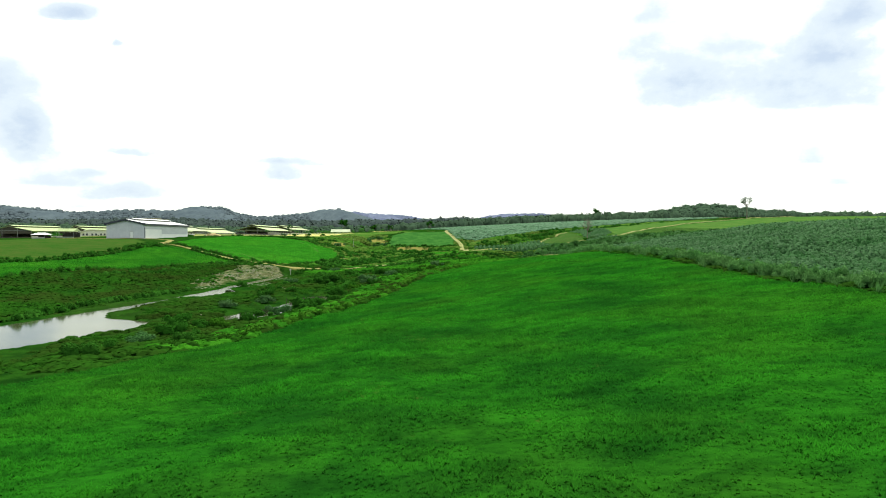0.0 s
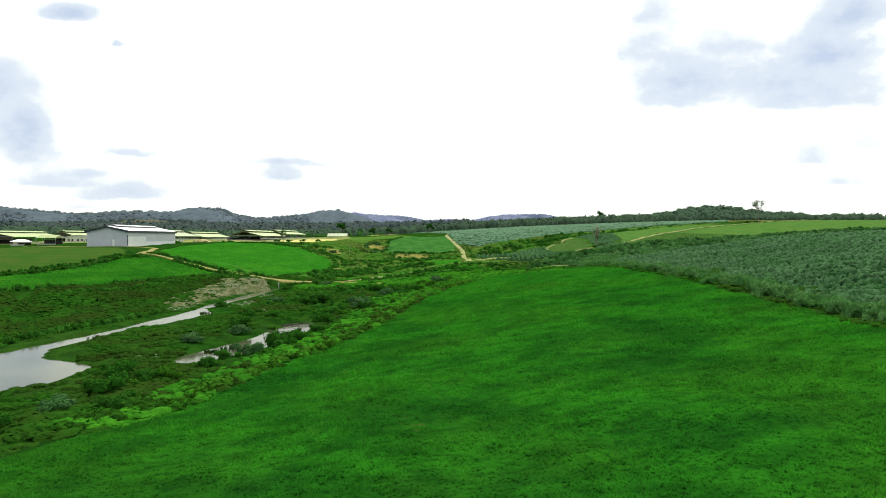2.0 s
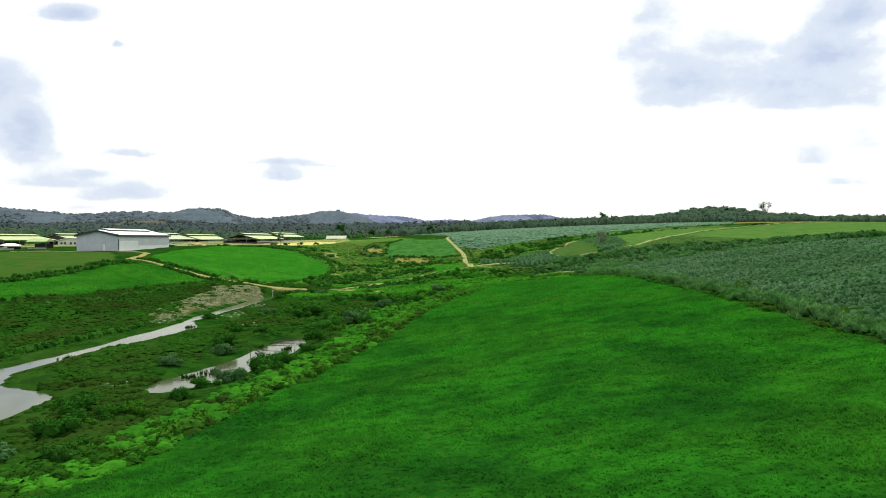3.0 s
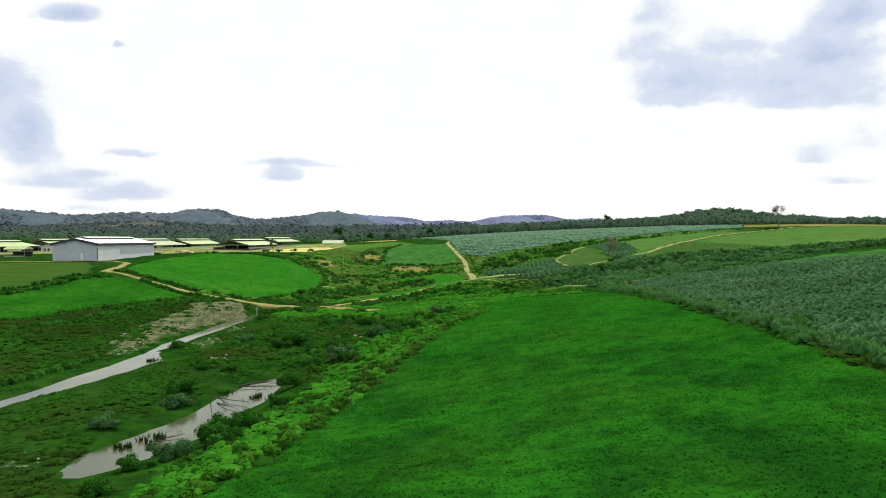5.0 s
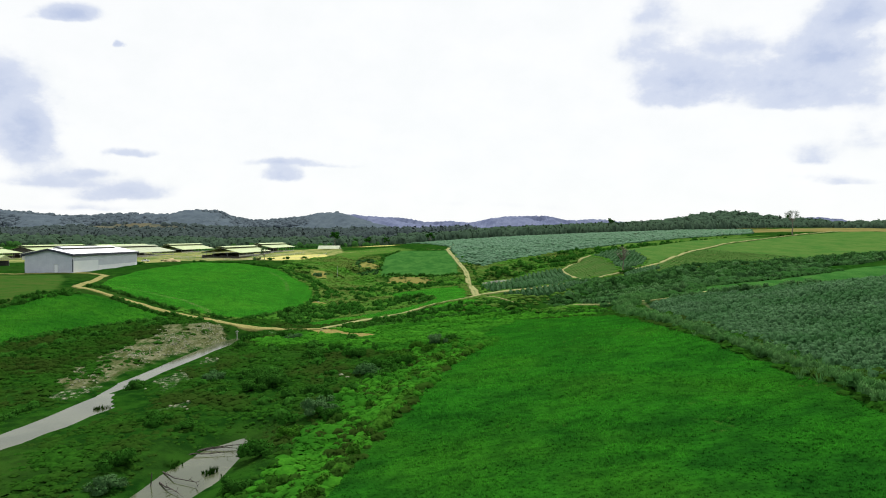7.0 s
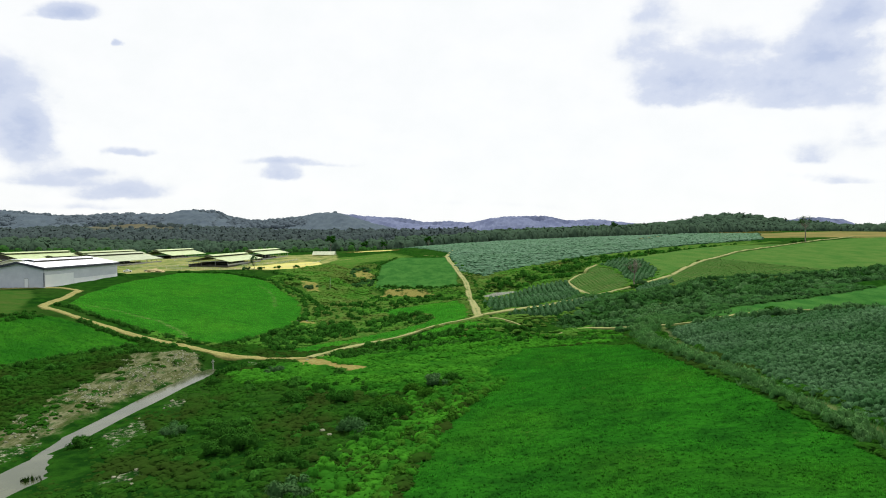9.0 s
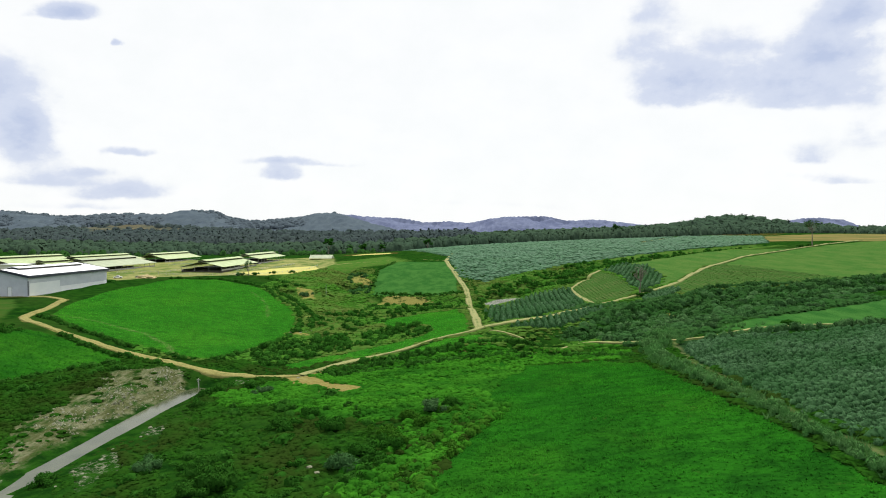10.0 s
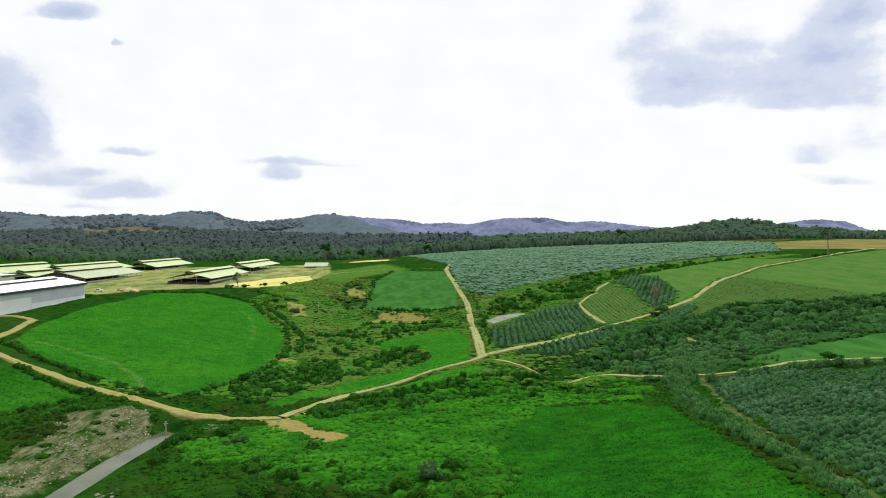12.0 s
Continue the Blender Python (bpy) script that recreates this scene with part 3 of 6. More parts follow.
M_TREE = leaf_material("tree_leaves", ((0.025, 0.085, 0.02), (0.05, 0.13, 0.03), (0.04, 0.12, 0.025)), 0.01, 0.15)
# distance haze put into the base colour: woods lightened towards grey-blue
M_WOODS = leaf_material("hazed_woodland_leaves", ((0.052, 0.090, 0.056), (0.070, 0.116, 0.070), (0.058, 0.100, 0.064)), 0.006, 0.1, 0.9, fuzz=0.5)
M_WOODSFAR = leaf_material("hazed_far_woodland_leaves", ((0.054, 0.074, 0.072), (0.078, 0.104, 0.100), (0.064, 0.088, 0.088)), 0.004, 0.1, 0.9, fuzz=0.5)
M_WOODSHILL = leaf_material("hazed_hill_woodland_leaves", ((0.105, 0.135, 0.160), (0.122, 0.155, 0.178), (0.112, 0.144, 0.168)), 0.003, 0.1, 0.9, fuzz=0.5)
M_BUSHBRIGHT = leaf_material("yellow_green_leaves", ((0.0230, 0.1000, 0.0085), (0.0720, 0.205, 0.0210), (0.0460, 0.1580, 0.0130)), 0.09, 0.2)
M_THICKET = leaf_material("thicket_leaves", ((0.0187, 0.0748, 0.017), (0.0808, 0.1913, 0.0544), (0.0374, 0.1232, 0.0272)), 0.05, 0.25)
M_BARK = plain("bark", (0.16, 0.13, 0.10), (0.27, 0.23, 0.18), 1.5, 0.9)
M_DEADWOOD = plain("dead_wood", (0.025, 0.02, 0.016), (0.075, 0.06, 0.05), 2.0, 0.9)
M_WALL = sheet_metal("white_cladding", (0.54, 0.56, 0.61), (0.62, 0.64, 0.68), 1.0)
M_PANEL = sheet_metal("bright_cladding", (0.82, 0.84, 0.84), (0.88, 0.89, 0.88), 1.0)
M_ROOFWHITE = sheet_metal("white_roofing", (0.78, 0.80, 0.82), (0.88, 0.90, 0.91), 0.9, 0.5, False)
M_ROOFCREAM = sheet_metal("pale_green_roofing", (0.29, 0.37, 0.15), (0.40, 0.48, 0.23), 0.9, 0.55, False)
M_ROOFDULL = sheet_metal("weathered_roofing", (0.26, 0.31, 0.18), (0.36, 0.41, 0.25), 0.9, 0.6, False)
M_FASCIA = plain("dark_blue_trim", (0.02, 0.025, 0.04), (0.035, 0.04, 0.06), 1.0, 0.5)
M_STEEL = plain("galvanised_steel", (0.30, 0.31, 0.30), (0.45, 0.46, 0.44), 1.0, 0.5, 0.5)
M_DARK = plain("dark_boarding_and_shade", (0.05, 0.045, 0.035), (0.09, 0.08, 0.06), 0.8, 0.9)
M_CONCRETE = plain("concrete", (0.36, 0.36, 0.32), (0.52, 0.51, 0.46), 0.5, 0.9)
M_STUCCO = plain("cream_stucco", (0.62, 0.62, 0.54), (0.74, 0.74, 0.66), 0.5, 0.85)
M_GLASS = plain("dark_glazing", (0.03, 0.035, 0.04), (0.06, 0.07, 0.08), 0.5, 0.08)
M_CARPAINT = plain("white_car_paint", (0.72, 0.73, 0.74), (0.80, 0.81, 0.81), 0.8, 0.3)
M_RUBBER = plain("rubber", (0.015, 0.015, 0.015), (0.03, 0.03, 0.03), 3.0, 0.9)
M_STONE = plain("pale_rubble_stone", (0.130, 0.140, 0.078), (0.25, 0.26, 0.17), 1.2, 0.95, 0.0, 0.08)
M_TARP = plain("ochre_earth_pile", (0.34, 0.27, 0.12), (0.48, 0.40, 0.20), 0.5, 0.95)
# haze of distance mixed into the next two hill colours
M_HILLS = hill_material("haze_blue_wooded_hills", (0.076, 0.100, 0.122), (0.096, 0.124, 0.142), 0.012)
M_HILLSFAR = hill_material("painted_haze_far_hills", (0.115, 0.135, 0.215), (0.165, 0.19, 0.28), 0.01)
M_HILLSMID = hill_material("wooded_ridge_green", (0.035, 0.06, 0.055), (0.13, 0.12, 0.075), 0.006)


# ---- helpers for shapes ----
def part(name, bm, mat, parent=None, label=""):
    me = bpy.data.meshes.new(name)
    bm.to_mesh(me)
    bm.free()
    me.materials.append(mat)
    ob = new(name, me)
    if parent:
        ob.parent = parent
    if label:
        ob["label"] = label
    return ob


def thing(name, at, turn, label, category, group="", kind=""):
    ob = new(name)
    ob.empty_display_size = 0.5
    ob.matrix_world = pose(*at, 0, 0, turn)
    return tagged(ob, label, category, group, kind)


def box(x0, x1, y0, y1, z0, z1, bm=None):
    bm = bm or bmesh.new()
    got = bmesh.ops.create_cube(bm, size=1)
    bmesh.ops.scale(bm, vec=(x1 - x0, y1 - y0, z1 - z0), verts=got["verts"])
    bmesh.ops.translate(bm, vec=((x0 + x1) / 2, (y0 + y1) / 2, (z0 + z1) / 2), verts=got["verts"])
    return bm


def prism(profile, y0, y1, bm=None):
    """A profile of (x, z) drawn out along y."""
    bm = bm or bmesh.new()
    a = [bm.verts.new((x, y0, z)) for x, z in profile]
    b = [bm.verts.new((x, y1, z)) for x, z in profile]
    n = len(a)
    bm.faces.new(a)
    bm.faces.new(b[::-1])
    for i in range(n):
        bm.faces.new((a[i], b[i], b[(i + 1) % n], a[(i + 1) % n]))
    bmesh.ops.recalc_face_normals(bm, faces=bm.faces)
    return bm


def tube(a, b, r0, r1, sides=7, bm=None):
    """A tapered round bar from a to b."""
    bm = bm or bmesh.new()
    a, b = Vector(a), Vector(b)
    q = (b - a).to_track_quat("Z", "Y").to_matrix()
    ring = []
    for c, r in ((a, r0), (b, r1)):
        ring.append([bm.verts.new(c + q @ Vector((r * math.cos(k * 2 * math.pi / sides), r * math.sin(k * 2 * math.pi / sides), 0))) for k in range(sides)])
    for k in range(sides):
        bm.faces.new((ring[0][k], ring[0][(k + 1) % sides], ring[1][(k + 1) % sides], ring[1][k]))
    bm.faces.new(ring[0][::-1])
    bm.faces.new(ring[1])
    return bm


def flock(name, corners, mat, facing=None):
    """One mesh out of an array of many small loose faces: (count, corners, 3). facing: a soft normal for each face, or for each corner."""
    n, k = corners.shape[:2]
    if facing is not None:
        facing = np.broadcast_to(facing[:, None, :] if facing.ndim == 2 else facing, corners.shape)
        turned = np.einsum("ij,ij->i", np.cross(corners[:, 1] - corners[:, 0], corners[:, 2] - corners[:, 0]), facing.mean(1)) < 0
        corners = np.where(turned[:, None, None], corners[:, ::-1], corners)
        facing = np.where(turned[:, None, None], facing[:, ::-1], facing)
    me = bpy.data.meshes.new(name)
    me.vertices.add(n * k)
    me.vertices.foreach_set("co", np.ascontiguousarray(corners, np.float32).ravel())
    me.loops.add(n * k)
    me.loops.foreach_set("vertex_index", np.arange(n * k, dtype=np.int32))
    me.polygons.add(n)
    me.polygons.foreach_set("loop_start", np.arange(0, n * k, k, dtype=np.int32))
    me.update(calc_edges=True)
    if facing is not None:
        me.attributes.new("custom_normal", "FLOAT_VECTOR", "POINT").data.foreach_set("vector", np.ascontiguousarray(facing, np.float32).ravel())
    me.materials.append(mat)
    return new(name, me)


def unit(v):
    return v / np.linalg.norm(v, axis=-1, keepdims=True)


rng = np.random.default_rng(7)


def blades(x, y, z, count, height, width, lean):
    """Tufts of narrow leaves: three-cornered blades that spread from each foot."""
    n = len(x)
    t = rng.uniform(0, 2 * np.pi, (n, count))
    h = height[:, None] * rng.uniform(0.55, 1.1, (n, count))
    out = h * lean * rng.uniform(0.2, 1.1, (n, count))
    foot = np.stack([x, y, z], -1)[:, None, :] + np.stack([0.25 * out * np.cos(t), 0.25 * out * np.sin(t), 0 * t - 0.03], -1)
    tip = np.stack([x, y, z], -1)[:, None, :] + np.stack([out * np.cos(t), out * np.sin(t), h], -1)
    s = t + np.pi / 2 + rng.normal(0, 0.5, (n, count))
    w = (width[:, None] * rng.uniform(0.7, 1.3, (n, count)))[..., None] * np.stack([np.cos(s), np.sin(s), 0 * s], -1)
    return np.stack([foot - w, foot + w, tip], 2).reshape(-1, 3, 3)


def sward(b, lumpy, wild):
    """Soft normals for grass: upright, swayed by the lie of its tussocks, a little wild from blade to blade."""
    x, y = b[:, 0, 0], b[:, 0, 1]
    sx = np.sin(x / 0.9 + 1.4 * np.sin(y / 1.7)) + np.sin(x / 2.3 + 1.8 * np.sin(y / 3.9) + 1.0)
    sy = np.sin(y / 0.8 + 1.4 * np.sin(x / 1.9)) + np.sin(y / 2.0 + 1.8 * np.sin(x / 4.3) + 2.0)
    n = np.stack([lumpy * sx, lumpy * sy, np.ones(len(x))], -1)
    return unit(n + wild * rng.normal(0, 1, n.shape))


def leaf_ball(n, lobes, leaf, seed, flat=0.75, fat=(0.28, 0.5), slim=0.5):
    """Leaves set over a heap of leafy lobes; unit size, foot at z = 0. Gives the faces and their soft normals."""
    r = np.random.default_rng(seed)
    c = np.stack([r.normal(0, 0.42, lobes), r.normal(0, 0.42, lobes), r.uniform(0.25, 0.95, lobes) * flat], -1)
    c[0] = (0, 0, 0.5 * flat)
    rad = r.uniform(*fat, lobes)
    k = r.integers(0, lobes, n)
    d = unit(r.normal(0, 1, (n, 3)))
    d[:, 2] = np.where(d[:, 2] < -0.35, -d[:, 2], d[:, 2])
    p = c[k] + d * (rad[k] * r.uniform(0.82, 1.12, n))[:, None]
    p[:, 2] = np.maximum(p[:, 2], 0.03)
    nrm = unit(d + r.normal(0, 0.5, (n, 3)))
    u = unit(np.cross(nrm, r.normal(0, 1, (n, 3))))
    v = np.cross(nrm, u)
    s = (leaf * r.uniform(0.6, 1.35, n))[:, None]
    faces = [np.stack([p - u * s - v * s * slim, p - u * s * 0.7 + v * s * slim * 1.5, p + u * s * 1.3], 1)]
    soft = [unit(0.75 * unit(d + r.normal(0, 0.3, d.shape)) + 0.5 * unit(p - np.array((0, 0, 0.2))))]
    ring, tier = 5, (1.5, 0.7, -0.35)
    for m in range(lobes):
        a = np.arange(ring + 1) * 2 * np.pi / ring
        pts = np.array([[(math.cos(e) * math.cos(b), math.cos(e) * math.sin(b), math.sin(e)) for b in a] for e in tier])
        pts = pts * (1 + 0.12 * np.sin(5 * a + m))[None, :, None]
        q = np.stack([pts[:-1, :-1], pts[:-1, 1:], pts[1:, 1:], pts[1:, :-1]], 2).reshape(-1, 4, 3)
        q = np.concatenate([q[:, (0, 1, 2)], q[5:, (0, 2, 3)]])
        faces.append(np.maximum(c[m] + q * rad[m] * 0.86, (-9, -9, 0.0)))
        soft.append(unit(unit(q.mean(1)) + 0.35 * unit(c[m] - np.array((0, 0, 0.2)) + 1e-3)))
    return np.concatenate(faces), np.concatenate(soft)


def mound(n, seed, leaf=0.2, wild=0.22, around=7, tiers=(math.pi / 2, 1.0, 0.48, -0.12), lift=0.5):
    """A rounded clump of grass or leaves: an uneven dome with leaves standing out of it; unit size. Gives faces and soft normals."""
    r = np.random.default_rng(seed)
    a = np.arange(around + 1) * 2 * np.pi / around
    swell = r.uniform(0.8, 1.12, (len(tiers), around))
    swell[0] = 1.0
    swell = np.concatenate([swell, swell[:, :1]], 1)
    pts = np.array([[(math.cos(e) * math.cos(b + 0.4 * k), math.cos(e) * math.sin(b + 0.4 * k), math.sin(e)) for b in a] for k, e in enumerate(tiers)]) * swell[..., None]
    q = np.stack([pts[:-1, :-1], pts[:-1, 1:], pts[1:, 1:], pts[1:, :-1]], 2).reshape(-1, 4, 3)
    shell = np.concatenate([q[:, (0, 2, 3)], q[around:, (0, 1, 2)]])
    out = unit(unit(shell) + np.array((0, 0, lift)) + wild * 0.5 * np.sin(7 * shell[..., ::-1] + seed))
    d = unit(r.normal(0, 1, (n, 3)))
    d[:, 2] = np.abs(d[:, 2])
    p = d * r.uniform(0.9, 1.08, n)[:, None]
    nrm = unit(d + np.array((0, 0, 0.25)) + r.normal(0, 0.38, d.shape))
    u = unit(np.cross(nrm, r.normal(0, 1, d.shape)))
    v = np.cross(nrm, u)
    s = (leaf * r.uniform(0.6, 1.4, n))[:, None]
    leaves = np.stack([p - u * s * 0.8 - v * s * 0.5, p - u * s * 0.6 + v * s * 0.6, p + u * s], 1)
    soft = unit(d + np.array((0, 0, lift)) + r.normal(0, wild, d.shape))
    return np.concatenate([shell, leaves]), np.concatenate([out, np.repeat(soft[:, None, :], 3, axis=1)])


def heap(shapes, x, y, z, size, high):
    """Copies of unit leaf shapes, turned and scaled, joined in one array."""
    out, face = [], []
    pick = rng.integers(0, len(shapes), len(x))
    turn = rng.uniform(0, 2 * np.pi, len(x))
    for i, (shape, d) in enumerate(shapes):
        j = np.flatnonzero(pick == i)
        if not len(j):
            continue
        c, s = np.cos(turn[j])[:, None, None], np.sin(turn[j])[:, None, None]
        sx, sz = size[j][:, None, None], high[j][:, None, None]
        px = (shape[None, :, :, 0] * c - shape[None, :, :, 1] * s) * sx + x[j][:, None, None]
        py = (shape[None, :, :, 0] * s + shape[None, :, :, 1] * c) * sx + y[j][:, None, None]
        pz = shape[None, :, :, 2] * sz + z[j][:, None, None]
        out.append(np.stack([px, py, pz], -1).reshape(-1, 3, 3))
        d = np.broadcast_to(d[:, None, :] if d.ndim == 2 else d, shape.shape)
        face.append(np.stack([d[None, ..., 0] * c - d[None, ..., 1] * s, d[None, ..., 0] * s + d[None, ..., 1] * c, np.broadcast_to(d[None, ..., 2], (len(j),) + d.shape[:2])], -1).reshape(-1, 3, 3))
    return np.concatenate(out), np.concatenate(face)


def heap_then(mat, made):
    """Order the joined leaves, their material and their soft normals for flock()."""
    return made[0], mat, made[1]


def spread(x0, x1, y0, y1, step):
    """A jittered grid of places."""
    gx, gy = np.meshgrid(np.arange(x0, x1, step), np.arange(y0, y1, step))
    gx = gx + rng.uniform(-0.5, 0.5, gx.shape) * step
    gy = gy + rng.uniform(-0.5, 0.5, gy.shape) * step
    return gx.ravel(), gy.ravel()


def along(line, step, wide):
    """Places strewn along a line."""
    xs, ys = [], []
    for (ax, ay), (bx, by) in zip(line, line[1:]):
        n = max(1, int(math.hypot(bx - ax, by - ay) / step))
        k = (np.arange(n) + rng.uniform(0, 1, n)) / n
        xs.append(ax + (bx - ax) * k + rng.normal(0, wide, n))
        ys.append(ay + (by - ay) * k + rng.normal(0, wide, n))
    return np.concatenate(xs), np.concatenate(ys)


# ---- ground, water, distance ----
def steps(lo, hi, zones, grow):
    """Grid lines from lo to hi: close in the zones (from, to, step), wider with the distance from them."""
    v = [lo]
    while v[-1] < hi:
        v.append(v[-1] + min(s + grow * max(a - v[-1], v[-1] - b, 0) for a, b, s in zones))
    return np.array(v)


def build_ground():
    gx = steps(-4200, 4200, ((-150, 125, 2.0), (-200, 325, 3.6)), 0.06)
    gy = steps(-1500, 4300, ((70, 395, 2.0), (395, 715, 3.6)), 0.05)
    X, Y = np.meshgrid(gx, gy)
    x, y = X.ravel(), Y.ravel()
    z = land(x, y)
    nx, ny = len(gx), len(gy)
    i = (np.arange(ny - 1)[:, None] * nx + np.arange(nx - 1)[None, :]).ravel()
    quads = np.stack([i, i + 1, i + 1 + nx, i + nx], -1).astype(np.int32)
    me = bpy.data.meshes.new("ground")
    me.vertices.add(len(x))
    me.vertices.foreach_set("co", np.stack([x, y, z], -1).astype(np.float32).ravel())
    me.loops.add(quads.size)
    me.loops.foreach_set("vertex_index", quads.ravel())
    me.polygons.add(len(quads))
    me.polygons.foreach_set("loop_start", np.arange(0, quads.size, 4, dtype=np.int32))
    me.polygons.foreach_set("use_smooth", np.ones(len(quads), bool))
    me.update(calc_edges=True)
    road = np.max([side(ROAD_FAN, x, y)] + [ROADS[k][0] / 2 - off_line(ROADS[k][1], x, y) for k in ("farm_road", "spur_track")], axis=0)
    lane = np.max([w / 2 - off_line(line, x, y) for k, (w, line) in ROADS.items() if k not in ("farm_road", "spur_track", "hedge_track")], axis=0)
    masks = {
        "field": side(FIELD_FRONT, x, y), "oval": most([FIELD_OVAL, FIELD_STRIP, FIELD_SOUTH], x, y), "low": side(FIELD_LOW, x, y), "lush": most([LUSH, LUSH_EDGE], x, y),
        "trail": 0.7 - np.min([off_line(line, x, y) for line in TRAILS + [ROADS["hedge_track"][1]]], axis=0),
        "north": most([FIELD_NORTH, FIELD_TERRACE], x, y), "dull": most([FIELD_SLOPE, FIELD_RIDGE], x, y), "hollow": most([FIELD_HOLLOW, GULLY_UPPER], x, y),
        "brown": side(FIELD_BROWN, x, y), "tan": side(FIELD_TAN, x, y),
        "crop": most([CROP_BIG, CROP_STRIP, CROP_STRIP_LOW, CROP_STRIP_ROAD, CROP_PATCH, CROP_FAR], x, y),
        "rows": most([ROWS_PATCH, ROWS_SLOPE], x, y),
        "spoil": side(SPOIL, x, y), "rubble": most(RUBBLE, x, y),
        "ochre": most(CUTS_OCHRE, x, y), "red": most(CUTS_RED, x, y),
        "yard": most([YARD, PAD], x, y), "plaster": most([PLASTER, PAD], x, y), "road": road, "lane": lane,
    }
    for name, values in masks.items():
        me.attributes.new(name, "FLOAT", "POINT").data.foreach_set("value", np.clip(values, -30, 30).astype(np.float32))
    me.materials.append(M_GROUND)
    return tagged(new("ground", me), "rolling green farmland with pasture, scrub and dirt tracks", "ground", kind="structure")


def build_road(name, width, line, mat, label):
    """A track with a low crown and ragged edges, laid along a line; its rim dips below the turf."""
    fine = []
    for (ax, ay), (bx, by) in zip(line, line[1:]):
        n = max(1, int(math.hypot(bx - ax, by - ay) / 1.6))
        fine += [(ax + (bx - ax) * k / n, ay + (by - ay) * k / n) for k in range(n)]
    p = np.array(fine + [line[-1]], float)
    for _ in range(10):
        p[1:-1] = 0.25 * p[:-2] + 0.5 * p[1:-1] + 0.25 * p[2:]
    way = unit(np.gradient(p, axis=0))
    aside = np.stack([way[:, 1], -way[:, 0]], -1)
    n = len(p)
    run = np.concatenate([[0], np.cumsum(np.linalg.norm(np.diff(p, axis=0), axis=1))])
    across = np.array((-1.12, -1.0, -0.5, 0.0, 0.5, 1.0, 1.12))
    rag = 1 + 0.10 * np.sin(run / 3.1 + 2 * np.sin(run / 7.7))[:, None] * np.ones(7) + rng.uniform(-0.07, 0.07, (n, 7))
    w = across[None, :] * rag * width / 2
    x, y = p[:, :1] + aside[:, :1] * w, p[:, 1:] + aside[:, 1:] * w
    lift = np.array((-0.7, 0.10, 0.10, 0.16, 0.10, 0.10, -0.7))
    z = land(x, y) + lift + (0.34 if name in ("gully_track", "farm_lane") else 0.12)
    me = bpy.data.meshes.new(name)
    i = (np.arange(n - 1)[:, None] * 7 + np.arange(6)[None, :]).ravel()
    me.from_pydata(np.stack([x, y, z], -1).reshape(-1, 3).tolist(), [], np.stack([i, i + 7, i + 8, i + 1], -1).tolist())
    me.polygons.foreach_set("use_smooth", np.ones(len(me.polygons), bool))
    me.attributes.new("across", "FLOAT", "POINT").data.foreach_set("value", np.tile(across, n).astype(np.float32))
    me.materials.append(mat)
    return tagged(new(name, me), label, "road", kind="structure")


def build_water(name, outline, z, label, mat=M_WATER):
    """A flat sheet of water that runs a little way under its banks."""
    bm = bmesh.new()
    bm.faces.new([bm.verts.new((px, py, z)) for px, py in outline])
    bmesh.ops.triangulate(bm, faces=bm.faces)
    bm.normal_update()
    for f in bm.faces:
        if f.normal.z < 0:
            f.normal_flip()
    ob = part(name, bm, mat)
    return tagged(ob, label, "pond", kind="structure")


def build_ridge(name, ys, depth, base, profile, mat, label, seed):
    """A range of hills: a crest that follows a profile of (x, height), falling off before and behind."""
    r = np.random.default_rng(seed)
    px, pz = np.array(profile, float).T
    X = np.arange(px[0], px[-1], 14.0)
    crest = np.interp(X, px, pz)
    k = np.ones(9) / 9
    crest = np.convolve(np.pad(crest, 4, mode="edge"), k, "valid")
    lumps = np.convolve(r.normal(0, 1.6, len(X) + 10), np.ones(11) / 11, "valid")
    crest = crest + 5 * lumps
    V = np.linspace(-1, 1, 29)
    bm = bmesh.new()
    rows = []
    for v in V:
        fall = (1 - abs(v) ** 1.6)
        row = []
        for i, x in enumerate(X):
            spur = 1 + 0.22 * math.sin(x / 140 + v * 3 + lumps[i]) * (abs(v) > 0.02)
            h = base + (crest[i] - base) * max(0.0, fall) * (spur if abs(v) > 0.1 else 1)
            h = min(h, crest[i]) + r.uniform(-4.5, 4.5) * (1 if abs(v) < 0.9 else 0)
            row.append(bm.verts.new((x, ys + depth * v, h)))
        rows.append(row)
    for a, b in zip(rows, rows[1:]):
        for j in range(len(a) - 1):
            bm.faces.new((a[j], a[j + 1], b[j + 1], b[j]))
    return tagged(part(name, bm, mat), label, "hills", kind="structure")


build_ground()
for road_name, (road_width, road_line) in ROADS.items():
    if road_name in ("farm_road", "farm_lane", "cart_track", "gully_track", "field_track"):
        build_road(road_name, road_width, road_line, M_DIRT if road_name == "farm_road" else M_PALEDIRT, "unpaved ochre dirt track between grass verges" if road_name == "farm_road" else "pale dusty dirt track with two wheel ruts")
build_water("pond_long", POND_LONG, 0.0, "narrow grey-green pond between grassy banks")
build_water("pond_side", POND_SIDE, 0.0, "shallow reed-edged pond with dead branches in it")
build_water("pond_gully", POND_GULLY, 8.3, "small pale muddy pond in a scrubby gully", M_MUDDY)
